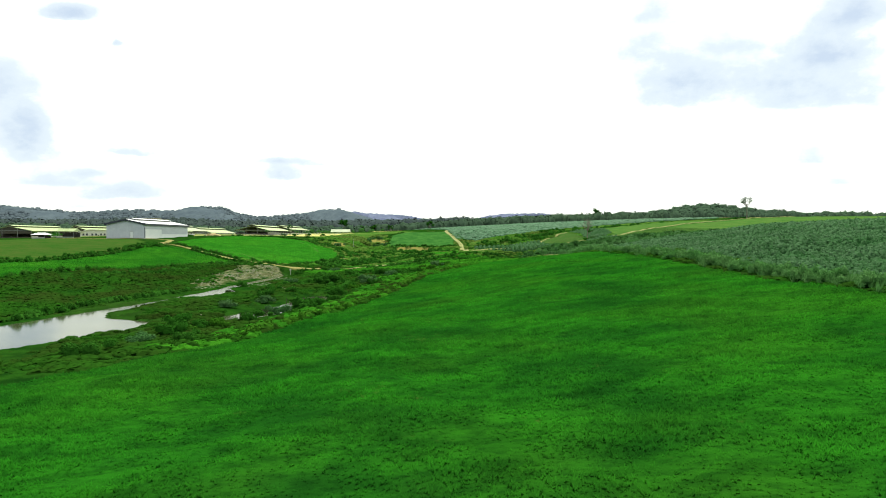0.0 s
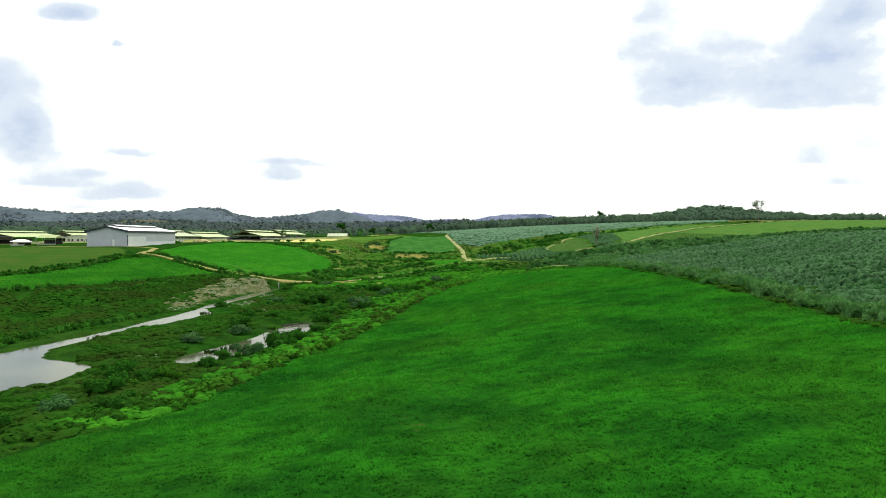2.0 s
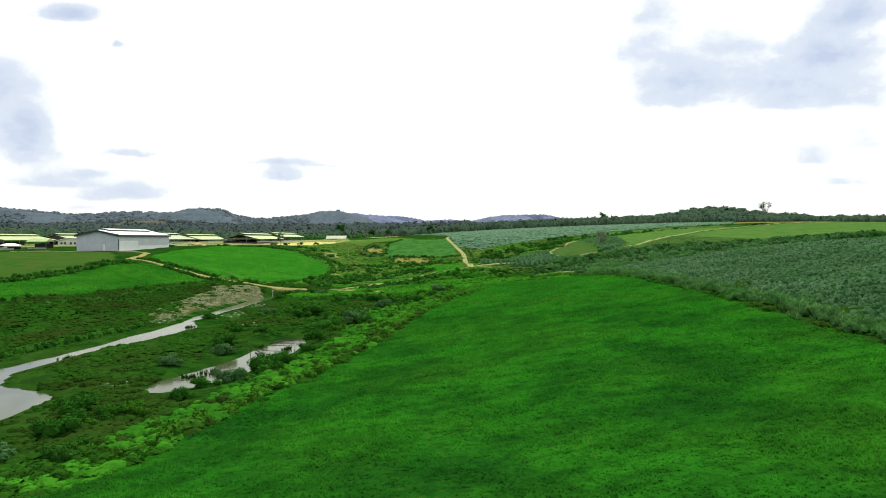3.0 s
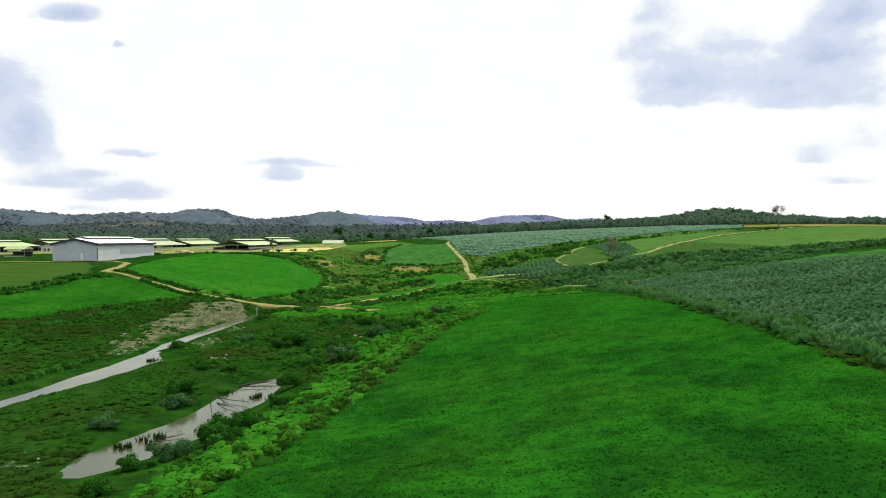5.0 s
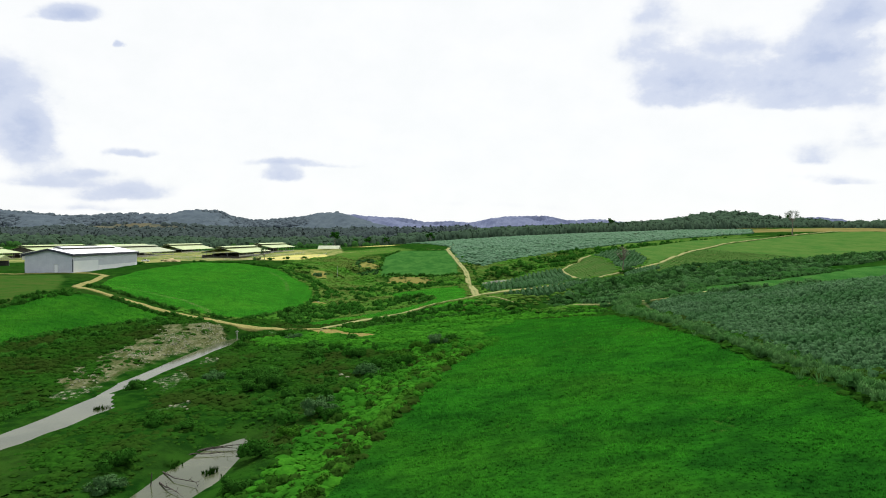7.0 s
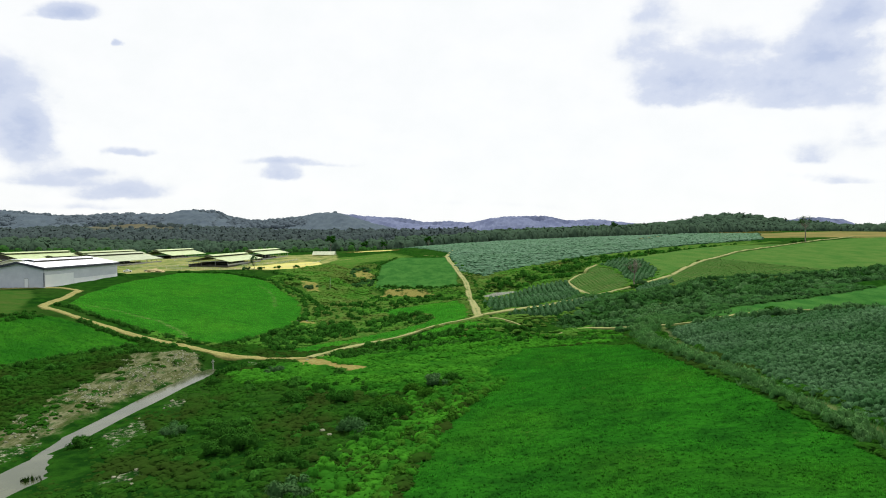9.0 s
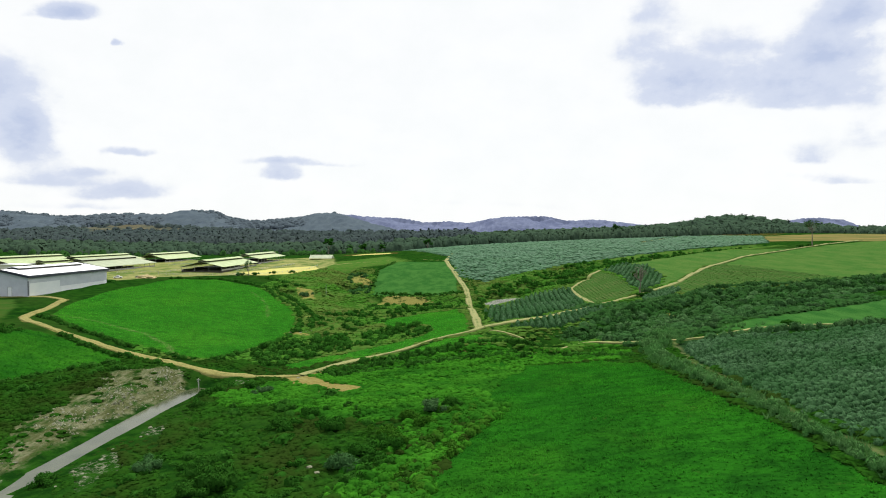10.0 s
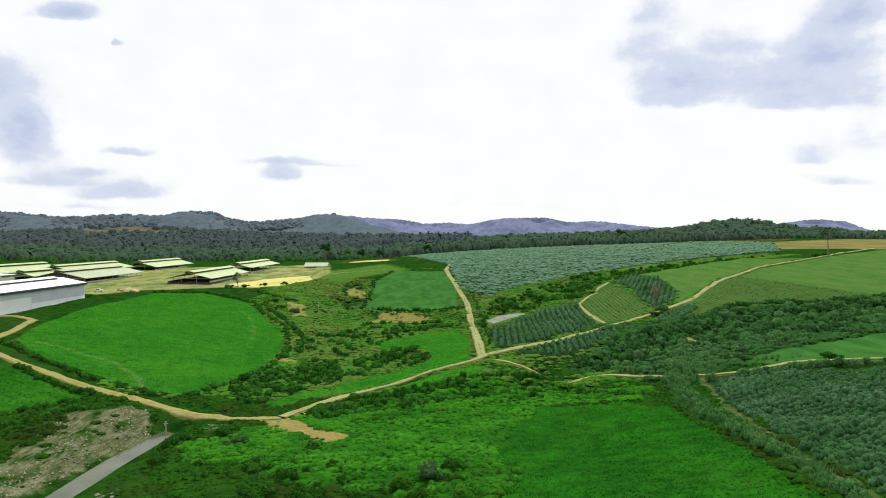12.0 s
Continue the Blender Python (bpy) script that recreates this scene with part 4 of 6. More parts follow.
FAR_HILLS = [(-3100, 200), (-2645, 208), (-2540, 200), (-2350, 180), (-2150, 161), (-1850, 178), (-1570, 171), (-1420, 197), (-1300, 191),
             (-1210, 155), (-1080, 135), (-890, 148), (-600, 184), (-467, 168), (-208, 155), (-94, 129), (20, 145), (150, 129), (376, 165),
             (540, 168), (733, 142), (896, 149), (1058, 122), (1220, 109), (1500, 105), (1850, 112), (2000, 145), (2160, 158), (2325, 139), (2545, 129), (3100, 120)]
LEFT_HILLS = [q for q in FAR_HILLS if q[0] <= -590]
MID_HILLS = [(q[0] * 1.137, 54 + (q[1] - 54) * 1.137) for q in FAR_HILLS if -900 <= q[0] <= 2330]
build_ridge("backdrop_hills", 3800, 560, 50, LEFT_HILLS + [(-350, 110), (-100, 60)], M_HILLS, "distant wooded hills along the horizon, blue-grey with painted haze", 3)
build_ridge("backdrop_mountains", 4300, 420, 50, MID_HILLS, M_HILLSFAR, "far hills, blue-violet with painted haze", 4)
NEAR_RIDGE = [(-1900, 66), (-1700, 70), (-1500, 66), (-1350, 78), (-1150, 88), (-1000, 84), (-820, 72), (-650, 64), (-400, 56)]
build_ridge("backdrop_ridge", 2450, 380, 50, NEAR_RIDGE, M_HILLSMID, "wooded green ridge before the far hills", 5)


# ---- buildings ----
def gable_roof(half, eave, ridge, y0, y1, thick, over=0.8):
    """Two slopes with thickness, one closed mesh; x runs across, the ridge along y."""
    s = (ridge - eave) / half
    lo = eave - s * over
    return prism([(-half - over, lo), (0, ridge), (half + over, lo), (half + over, lo - thick), (0, ridge - thick), (-half - over, lo - thick)], y0, y1)


def warehouse():
    x0, x1, y0, y1, zb, eave, ridge = -229.0, -203.0, 433.0, 506.0, 19.6, 9.3, 12.1
    w = thing("warehouse", (-216, 433, zb), 0, "large white metal-clad warehouse with a pale low-pitched roof", "warehouse")
    h, n = 13.0, y1 - y0
    wall = prism([(-h, -1.5), (-h, eave), (0, ridge - 0.1), (h, eave), (h, -1.5)], 0, 0.25)
    part("gable_wall", wall, M_WALL, w)
    part("gable_wall", prism([(-h, -1.5), (-h, eave), (0, ridge - 0.1), (h, eave), (h, -1.5)], n - 0.25, n), M_WALL, w)
    part("side_wall", box(h - 0.25, h, 0.26, n - 0.26, -1.5, eave - 0.05), M_WALL, w)
    part("side_wall", box(-h, -h + 0.25, 0.26, n - 0.26, -1.5, eave - 0.05), M_WALL, w)
    part("roof", gable_roof(h, eave + 0.1, ridge + 0.1, -0.9, n + 0.9, 0.22, 0.9), M_ROOFWHITE, w, "pale ribbed roofing sheets")
    part("ridge_vent", gable_roof(3.0, ridge + 0.55, ridge + 1.15, 8, n - 8, 0.15, 0.3), M_ROOFWHITE, w)
    part("vent_side", box(2.6, 2.75, 8.5, n - 8.5, ridge - 0.5, ridge + 0.5), M_DARK, w)
    part("vent_side", box(-2.75, -2.6, 8.5, n - 8.5, ridge - 0.5, ridge + 0.5), M_DARK, w)
    part("fascia", box(h + 0.9, h + 1.05, -0.9, n + 0.9, eave - 1.3, eave - 0.02), M_FASCIA, w, "dark blue eaves trim")
    part("fascia", box(-h - 1.05, -h - 0.9, -0.9, n + 0.9, eave - 1.3, eave - 0.02), M_FASCIA, w, "dark blue eaves trim")
    for s in (-1, 1):
        barge = prism([(s * (h + 1.05), eave - 1.2), (s * (h + 1.05), eave + 0.0), (0, ridge + 0.22), (0, ridge - 0.9)], -1.1, -0.92)
        part("bargeboard", barge, M_FASCIA, w, "dark blue verge trim")
    part("wall_panel", box(h, h + 0.06, 1.2, 26, -0.8, 5.4), M_PANEL, w, "brighter white sliding door panel")
    part("plinth_panel", box(h, h + 0.05, 26.2, n - 0.5, -0.8, 2.2), M_PANEL, w, "white lower cladding")
    part("downpipe", tube((h + 0.15, -0.1, -0.5), (h + 0.15, -0.1, 6.5), 0.22, 0.22, 8), M_FASCIA, w)
    part("side_door", box(3.2, 5.0, -0.06, 0, -0.8, 3.6), M_PANEL, w)
    part("door_frame", box(3.0, 5.2, -0.03, 0, -0.8, 3.8), M_STEEL, w)
    for k in range(6):
        part("roof_light", prism([(4.2, 11.33), (9.8, 10.13), (9.8, 10.18), (4.2, 11.38)], 9 + k * 11, 10.1 + k * 11), M_PANEL, w)


def cattle_shed(x0, x1, y0, y1, eave_z, ridge_z, roofing, label, walled=False):
    """A long open-sided barn: posts, low walls, a pale roof with a raised ridge vent."""
    cx, h, n = (x0 + x1) / 2, (x1 - x0) / 2, y1 - y0
    zb = float(land(cx, (y0 + y1) / 2)) - 0.1
    eave, ridge = eave_z - zb, ridge_z - zb
    s = thing("cattle_shed", (cx, y0, zb), 0, label, "barn", "open cattle sheds")
    # slab coloured dark for the shade under the open roof
    part("floor_slab", box(-h + 0.3, h - 0.3, 0, n, -1.5, 0.15), M_DARK, s)
    part("roof", gable_roof(h, eave, ridge, -0.8, n + 0.8, 0.18, 1.2), roofing, s)
    part("ridge_vent", gable_roof(3.6, ridge + 0.45, ridge + 1.25, -0.6, n + 0.6, 0.14, 0.5), roofing, s, "raised ridge vent roof")
    # dark box stands in for the shaded gap below the vent roof
    part("vent_gap_shade", box(-2.6, 2.6, 0.2, n - 0.2, ridge - 1.0, ridge + 0.35), M_DARK, s)
    m = max(4, int(n / 9))
    for k in range(m + 1):
        y = 0.2 + (n - 0.4) * k / m
        for x in (-h + 0.4, h - 0.4):
            part("post", tube((x, y, 0.1), (x, y, eave + 0.1), 0.16, 0.16, 6), M_STEEL, s)
    for x in (-h * 0.35, h * 0.35):
        for k in (0, m):
            y = 0.2 + (n - 0.4) * k / m
            part("post", tube((x, y, 0.1), (x, y, eave + (ridge - eave) * 0.6), 0.16, 0.16, 6), M_STEEL, s)
    part("tie_beam", box(-h + 0.3, h - 0.3, 0.05, 0.35, eave - 0.35, eave - 0.05), M_STEEL, s)
    part("tie_beam", box(-h + 0.3, h - 0.3, n - 0.35, n - 0.05, eave - 0.35, eave - 0.05), M_STEEL, s)
    for x in (-h + 0.3, h - 0.45):
        part("low_wall", box(x, x + 0.15, 0.4, n - 0.4, 0.1, 1.3), M_CONCRETE, s)
    part("feed_trough", box(-1.2, 1.2, 2, n - 2, 0.15, 1.0), M_DARK, s)
    # dark sheet added for the shade inside the shed
    part("stall_shade_screen", box(-h * 0.45, -h * 0.45 + 0.2, 1, n - 1, 0.15, eave * 0.75), M_DARK, s)
    if walled:
        # dark infill added for the shade behind the open gable
        part("gable_shade_screen", prism([(-h + 0.5, eave * 0.55), (-h + 0.5, eave - 0.4), (0, ridge - 0.5), (h - 0.5, eave - 0.4), (h - 0.5, eave * 0.55)], 0.4, 0.5), M_DARK, s)


def farmhouse():
    zb = 19.6
    f = thing("farmhouse", (-335, 610, zb), 0, "cream farm office with a pale roof and dark windows", "house")
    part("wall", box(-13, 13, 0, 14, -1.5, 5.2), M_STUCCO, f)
    part("roof", prism([(-14.2, 5.0), (-4, 7.6), (14.2, 7.2), (14.2, 6.9), (-4, 7.3), (-14.2, 4.7)], -1.2, 15), M_ROOFWHITE, f)
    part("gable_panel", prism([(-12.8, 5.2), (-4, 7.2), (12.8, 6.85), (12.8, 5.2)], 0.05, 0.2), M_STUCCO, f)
    for x in (-10.5, -7.2, -2.0, 1.6, 6.4, 9.8):
        win = part("window", box(x, x + 1.7, -0.08, 0.0, 1.8, 3.6), M_GLASS, f)
        part("sill", box(x - 0.15, x + 1.85, -0.22, 0.0, 1.62, 1.78), M_CONCRETE, win)
    part("door", box(4.0, 5.2, -0.07, 0.0, 0.0, 2.3), M_DARK, f)


def open_shelter(at, w, d, high, mat, label, hip):
    """A small roof on four posts."""
    s = thing("shelter", at, 0, label, "shelter")
    for x in (-w / 2, w / 2):
        for y in (0, d):
            part("post", tube((x, y, -0.6), (x, y, high), 0.12, 0.12, 6), M_STEEL, s)
    bm = bmesh.new()
    e, t = 0.6, high + w * 0.16
    ring = [bm.verts.new(v) for v in ((-w / 2 - e, -e, high), (w / 2 + e, -e, high), (w / 2 + e, d + e, high), (-w / 2 - e, d + e, high))]
    k = w * 0.25 if hip else 0.0
    top = [bm.verts.new((-w / 2 - e + k + (0 if hip else 0), d / 2, t)), bm.verts.new((w / 2 + e - k, d / 2, t))]
    bm.faces.new((ring[0], ring[1], top[1], top[0]))
    bm.faces.new((ring[2], ring[3], top[0], top[1]))
    bm.faces.new((ring[1], ring[2], top[1]))
    bm.faces.new((ring[3], ring[0], top[0]))
    bm.faces.new(ring[::-1])
    part("roof", bm, mat, s)
    part("back_panel", box(-w / 2, w / 2, d - 0.2, d, -0.6, high * 0.7), M_DARK, s)
    part("low_wall", box(-w / 2, w / 2, -0.1, 0.1, -0.6, 1.0), M_CONCRETE, s)


def pickup(at, turn):
    v = thing("pickup_truck", at, turn, "white pickup truck parked on the yard beside the warehouse", "truck")
    body = prism([(-2.6, 0.5), (-2.6, 1.15), (-1.5, 1.25), (-0.8, 1.95), (0.6, 1.95), (0.9, 1.25), (2.6, 1.2), (2.6, 0.5)], -0.9, 0.9)
    bmesh.ops.bevel(body, geom=body.edges, offset=0.06, segments=1)
    part("body", body, M_CARPAINT, v)
    part("side_window", prism([(-1.35, 1.3), (-0.75, 1.85), (0.5, 1.85), (0.7, 1.3)], -0.92, -0.9), M_GLASS, v)
    part("side_window", prism([(-1.35, 1.3), (-0.75, 1.85), (0.5, 1.85), (0.7, 1.3)], 0.9, 0.92), M_GLASS, v)
    for x in (-1.7, 1.7):
        for y in (-0.8, 0.8):
            wheel = part("wheel", tube((x, y - 0.13, 0.38), (x, y + 0.13, 0.38), 0.38, 0.38, 14), M_RUBBER, v)
            part("rim", tube((x, y - 0.14, 0.38), (x, y + 0.14, 0.38), 0.2, 0.2, 10), M_STEEL, wheel)


warehouse()
cattle_shed(-191, -161, 586, 672, 26.3, 30.0, M_ROOFCREAM, "open cattle shed with a pale green roof and steel posts")
cattle_shed(-192, -166, 696, 790, 28.6, 31.6, M_ROOFCREAM, "long open cattle shed with a cream-green roof at the yard's end")
cattle_shed(-287, -249, 588, 673, 26.2, 30.6, M_ROOFDULL, "broad open cattle shed with a weathered olive roof", True)
cattle_shed(-339, -301, 668, 765, 26.6, 30.6, M_ROOFCREAM, "open cattle shed with a pale roof behind the weathered one")
cattle_shed(-314, -281, 768, 860, 25.8, 30.4, M_ROOFCREAM, "far open cattle shed with a pale green ridge-vented roof")
cattle_shed(-331, -311, 628, 663, 25.2, 28.4, M_ROOFCREAM, "short open cattle shed with a pale green roof behind the warehouse")
cattle_shed(-405, -366, 566, 636, 25.6, 29.4, M_ROOFCREAM, "open cattle shed with a pale green roof beside the office", True)
cattle_shed(-392, -358, 650, 744, 25.6, 30.4, M_ROOFCREAM, "far open cattle shed with a cream roof", True)
farmhouse()
open_shelter((-313, 492, float(land(-313, 492))), 10, 8, 3.0, M_ROOFWHITE, "small white hip-roofed shelter at the farm's edge", True)
open_shelter((-300, 505, float(land(-300, 505))), 14, 9, 5.4, M_ROOFCREAM, "pale green roofed machine shelter beside the farm yard", False)
open_shelter((-125, 772, 22.4), 22, 14, 3.6, M_ROOFDULL, "low pale-roofed store at the edge of the yard", False)
pickup((-212, 537, float(land(-212, 537))), 20)


def rubble_heap(at, w, d, h, mat, label, seed):
    """A heap of tipped earth with an uneven outline."""
    bm = bmesh.new()
    bmesh.ops.create_icosphere(bm, subdivisions=4, radius=1.0)
    for v in bm.verts:
        n = noise.fractal(v.co * 1.7 + Vector((seed, 0, 0)), 1.0, 2.0, 4)
        v.co = v.co * (1 + 0.35 * n)
        v.co = Vector((v.co.x * w, v.co.y * d, max(v.co.z, -0.25) * h))
    ob = part("earth_heap", bm, mat)
    ob.matrix_world = pose(*at)
    return tagged(ob, label, "heap")


rubble_heap((-195, 540, 20.6), 6, 4, 2.2, M_TARP, "heap of ochre earth on the yard", 1)
rubble_heap((-206, 512, 20.0), 5, 3.5, 2.0, M_BUSH, "grass-grown heap beside the warehouse", 2)
rubble_heap((-202, 548, 20.6), 5, 4, 1.6, M_STONE, "heap of grey rubble on the yard", 3)


# ---- trees ----
def tree(at, high, crown_z, crown_r, seed, mat, label, leaves=900, bare=0.0, leaf=0.5, lobes=9, flat=0.7):
    """A tapered trunk, forking limbs, and a crown of leaves about the limbs' ends."""
    r = np.random.default_rng(seed)
    t = thing("tree", at, r.uniform(0, 360), label, "tree")
    rad = high * 0.016 + 0.08
    trunk = bmesh.new()
    bend = [Vector((0, 0, -0.5))]
    for k in range(1, 6):
        bend.append(Vector((r.normal(0, 0.012) * high, r.normal(0, 0.012) * high, crown_z * k / 5)))
    for k in range(5):
        tube(bend[k], bend[k + 1], rad * (1.25 - 0.16 * k), rad * (1.25 - 0.16 * (k + 1)), 8, trunk)
    part("trunk", trunk, M_BARK, t)
    limbs, ends = bmesh.new(), []
    for k in range(lobes):
        a, up = r.uniform(0, 6.28), r.uniform(0.25, 1.0)
        start = bend[4].lerp(bend[5], r.uniform(0, 1))
        reach = crown_r * r.uniform(0.5, 0.85) * math.sqrt(max(0.05, 1 - 0.85 * up * up))
        end = bend[5] + Vector((math.cos(a) * reach, math.sin(a) * reach, (high - crown_z) * up * 0.8))
        mid = start.lerp(end, 0.5) + Vector((0, 0, -0.06 * high))
        tube(start, mid, rad * 0.5, rad * 0.34, 6, limbs)
        tube(mid, end, rad * 0.34, rad * 0.12, 6, limbs)
        for _ in range(2):
            twig = end + Vector((r.normal(0, 0.16) * crown_r, r.normal(0, 0.16) * crown_r, r.uniform(0.02, 0.12) * high))
            tube(mid.lerp(end, 0.6), twig, rad * 0.18, rad * 0.05, 5, limbs)
            ends.append(twig)
        ends.append(end)
    part("limbs", limbs, M_BARK, t)
    if leaves:
        c = np.array([tuple(e) for e in ends])
        k = r.integers(0, len(c), leaves)
        d = r.normal(0, 1, (leaves, 3))
        d /= np.linalg.norm(d, axis=1)[:, None]
        p = c[k] + d * (r.uniform(0.5, 1, leaves) ** 0.5)[:, None] * np.array((0.27, 0.27, 0.27 * flat)) * crown_r
        nrm = d + r.normal(0, 0.6, d.shape)
        nrm /= np.linalg.norm(nrm, axis=1)[:, None]
        u = np.cross(nrm, r.normal(0, 1, d.shape))
        u /= np.linalg.norm(u, axis=1)[:, None]
        v = np.cross(nrm, u)
        s = leaf * r.uniform(0.6, 1.3, (leaves, 1))
        crown = flock("crown", np.stack([p - u * s, p - v * s * 0.6, p + u * s, p + v * s * 0.6], 1), mat, unit(d + np.array((0, 0, 0.4))))
        crown.parent = t
    return t


def on_land(x, y, sink=0.0):
    return (x, y, float(land(x, y)) - sink)


tree((327, 685, float(land(327, 685))), 23, 15.5, 6.5, 11, M_TREE, "tall solitary tree with a bare trunk and a thin domed crown", 900, leaf=0.34, lobes=18, flat=0.6)
tree(on_land(104, 458), 15, 7.5, 4.6, 12, M_BARK, "nearly leafless brown tree beside the dirt road", 420, leaf=0.2, lobes=18)
tree(on_land(-137, 570), 11, 3.5, 3.4, 13, M_BUSHPALE, "slender leafy tree at the edge of the farm yard", 480, leaf=0.32)
tree(on_land(247, 1030), 20, 8, 9.0, 14, M_TREE, "round dark tree before the far woods", 800, leaf=0.9)
tree(on_land(-150, 960), 22, 8, 8.0, 15, M_BUSH, "broad green tree before the woods", 700, leaf=0.9)
tree(on_land(-20, 985), 14, 4, 6.5, 16, M_BUSH, "round green tree at the woods' edge", 600, leaf=0.8)
tree(on_land(-105, 975), 13, 3, 6.0, 17, M_BUSH, "low bushy tree at the woods' edge", 600, leaf=0.8)
tree(on_land(-125, 972), 12, 3, 6.0, 18, M_BUSHPALE, "pale green bushy tree at the woods' edge", 600, leaf=0.8)
tree(on_land(-80, 968), 10, 2, 5.0, 19, M_BUSH, "low green tree at the woods' edge", 500, leaf=0.7)
tree(on_land(120, 520), 5, 1.5, 2.6, 20, M_BUSH, "small dark tree beside the blue-green crop", 400, leaf=0.3)


# ---- woods ----
def woods(name, x0, x1, y0, y1, step, size, high, label, cut=None, mat=M_WOODS, ground_at=land, detail=18):
    x, y = spread(x0, x1, y0, y1, step)
    if cut is not None:
        keep = cut(x, y)
        x, y = x[keep], y[keep]
    n = len(x)
    s = size * np.clip(rng.lognormal(0, 0.3, n), 0.5, 1.8)
    h = high * np.clip(s / size * rng.uniform(0.75, 1.15, n), 0.55, 1.5)
    shapes = [mound(detail, 40 + k, 0.24, 0.3) for k in range(9)]
    ob = flock(name, *heap_then(mat, heap(shapes, x, y, ground_at(x, y) - 0.6, 0.8 * s, 1.05 * h)))
    return tagged(ob, label, "woodland", kind="stuff")


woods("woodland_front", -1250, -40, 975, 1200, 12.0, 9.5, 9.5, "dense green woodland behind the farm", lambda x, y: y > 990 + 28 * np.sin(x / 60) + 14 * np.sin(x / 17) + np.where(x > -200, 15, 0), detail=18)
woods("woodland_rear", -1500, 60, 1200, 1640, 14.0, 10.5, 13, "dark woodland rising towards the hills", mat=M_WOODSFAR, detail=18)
woods("woodland_fringe", -700, -40, 930, 1000, 12.0, 5.0, 5.5, "loose green scrub trees before the woodland", lambda x, y: (np.sin(x / 40) + np.sin(y / 11 + x / 23) + 0.02 * (y - 960)) > 0.1, mat=M_TREE)
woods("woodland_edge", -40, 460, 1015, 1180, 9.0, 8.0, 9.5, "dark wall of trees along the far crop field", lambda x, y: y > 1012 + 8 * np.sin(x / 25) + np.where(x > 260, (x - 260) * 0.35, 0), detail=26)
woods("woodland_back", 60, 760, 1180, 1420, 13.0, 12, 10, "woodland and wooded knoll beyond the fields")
woods("woodland_right", 460, 1400, 1080, 1170, 10.5, 9.0, 8.5, "dark tree line beyond the tan field", lambda x, y: y > 1085 + 20 * np.sin(x / 70))


def ridge_side(x, y):
    """Height of the wooded ridge's near slope."""
    px, pz = np.array(NEAR_RIDGE, float).T
    v = np.clip(np.abs(y - 2450) / 380, 0, 1)
    return 50 + (np.interp(x, px, pz) - 50) * (1 - v**1.6) - 4


def hill_side(x, y):
    """Height of the left hills' near slope."""
    px, pz = np.array(LEFT_HILLS, float).T
    v = np.clip(np.abs(y - 3800) / 560, 0, 1)
    return 50 + (np.interp(x, px, pz) - 50) * (1 - v**1.6) - 4


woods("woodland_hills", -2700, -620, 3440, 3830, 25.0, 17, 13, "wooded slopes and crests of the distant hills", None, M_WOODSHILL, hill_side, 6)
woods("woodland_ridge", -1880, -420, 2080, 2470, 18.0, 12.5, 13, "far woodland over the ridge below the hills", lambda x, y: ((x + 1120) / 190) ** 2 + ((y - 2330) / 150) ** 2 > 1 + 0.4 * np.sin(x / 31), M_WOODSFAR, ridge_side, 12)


# ---- crops, hedges, scrub, grass ----
def free(x, y, gap=0.5):
    """Places clear of tracks, water and the warehouse."""
    road = np.max([w / 2 - off_line(line, x, y) for w, line in ROADS.values()], axis=0)
    wet = most([POND_LONG, POND_SIDE], x, y)
    return (road < -gap) & (wet < -0.5) & (side(POND_GULLY, x, y) < -2)


BALLS = [leaf_ball(64, 4, 0.17, k, 0.75, (0.30, 0.58)) for k in range(3)] + [mound(54, 30 + k, 0.24, 0.3) for k in range(4)]
BALLS_HEDGE = [leaf_ball(210, 7, 0.12, 120 + k, 0.8, (0.24, 0.46), 0.28) for k in range(5)]
TUFTS = [mound(3, 70 + k, 0.3, 0.12, 5, (math.pi / 2, 0.8, -0.05), 2.2) for k in range(8)]
TUSSOCKS = [mound(14, 80 + k, 0.26, lift=0.9) for k in range(8)]
DOMES = [mound(60, 90 + k, 0.20) for k in range(6)]
BALLS_FINE = [leaf_ball(1300, 14, 0.06, 20 + k, 0.8, (0.22, 0.42)) for k in range(5)]


def cassava(name, outline, step, size, high, label, turn=0.0, mat=M_CROP, gap=1.4, leaves=22, leaf=0.36):
    """A crop of bushy plants set in rows."""
    ox, oy = np.asarray(outline, float).T
    cx, cy, r = ox.mean(), oy.mean(), max(np.ptp(ox), np.ptp(oy)) * 0.75
    gx, gy = np.meshgrid(np.arange(-r, r, step * 0.75), np.arange(-r, r, step * gap))
    gx = (gx + rng.normal(0, 0.18 * step, gx.shape)).ravel()
    gy = (gy + rng.normal(0, 0.10 * step, gy.shape)).ravel()
    c, s = math.cos(turn), math.sin(turn)
    x, y = cx + gx * c - gy * s, cy + gx * s + gy * c
    keep = (side(outline, x, y) > 0) & free(x, y, 0.4)
    x, y = x[keep], y[keep]
    patch = 0.9 + 0.3 * np.sin(x / 9.0 + 2 * np.sin(y / 14.0)) * np.sin(y / 5.0 + np.sin(x / 12.0)) + rng.normal(0, 0.17, len(x))
    patch = np.clip(patch, 0.45, 1.5)
    shapes = [mound(leaves, 60 + k, leaf, 0.3) for k in range(7)]
    ob = flock(name, *heap_then(mat, heap(shapes, x, y, land(x, y), size * patch, high * patch)))
    return tagged(ob, label, "crop", kind="stuff")


cassava("crop_field", [(81, 331), (91, 334), (113, 320), (125, 316), (125, 62), (67.5, 62), (67.5, 250), (69, 275), (72, 305), (76, 322)], 1.6, 1.05, 1.25, "blue-green leafy crop in rows on the slope beside the hedge", turn=0.12, gap=1.75, leaves=26, leaf=0.28)
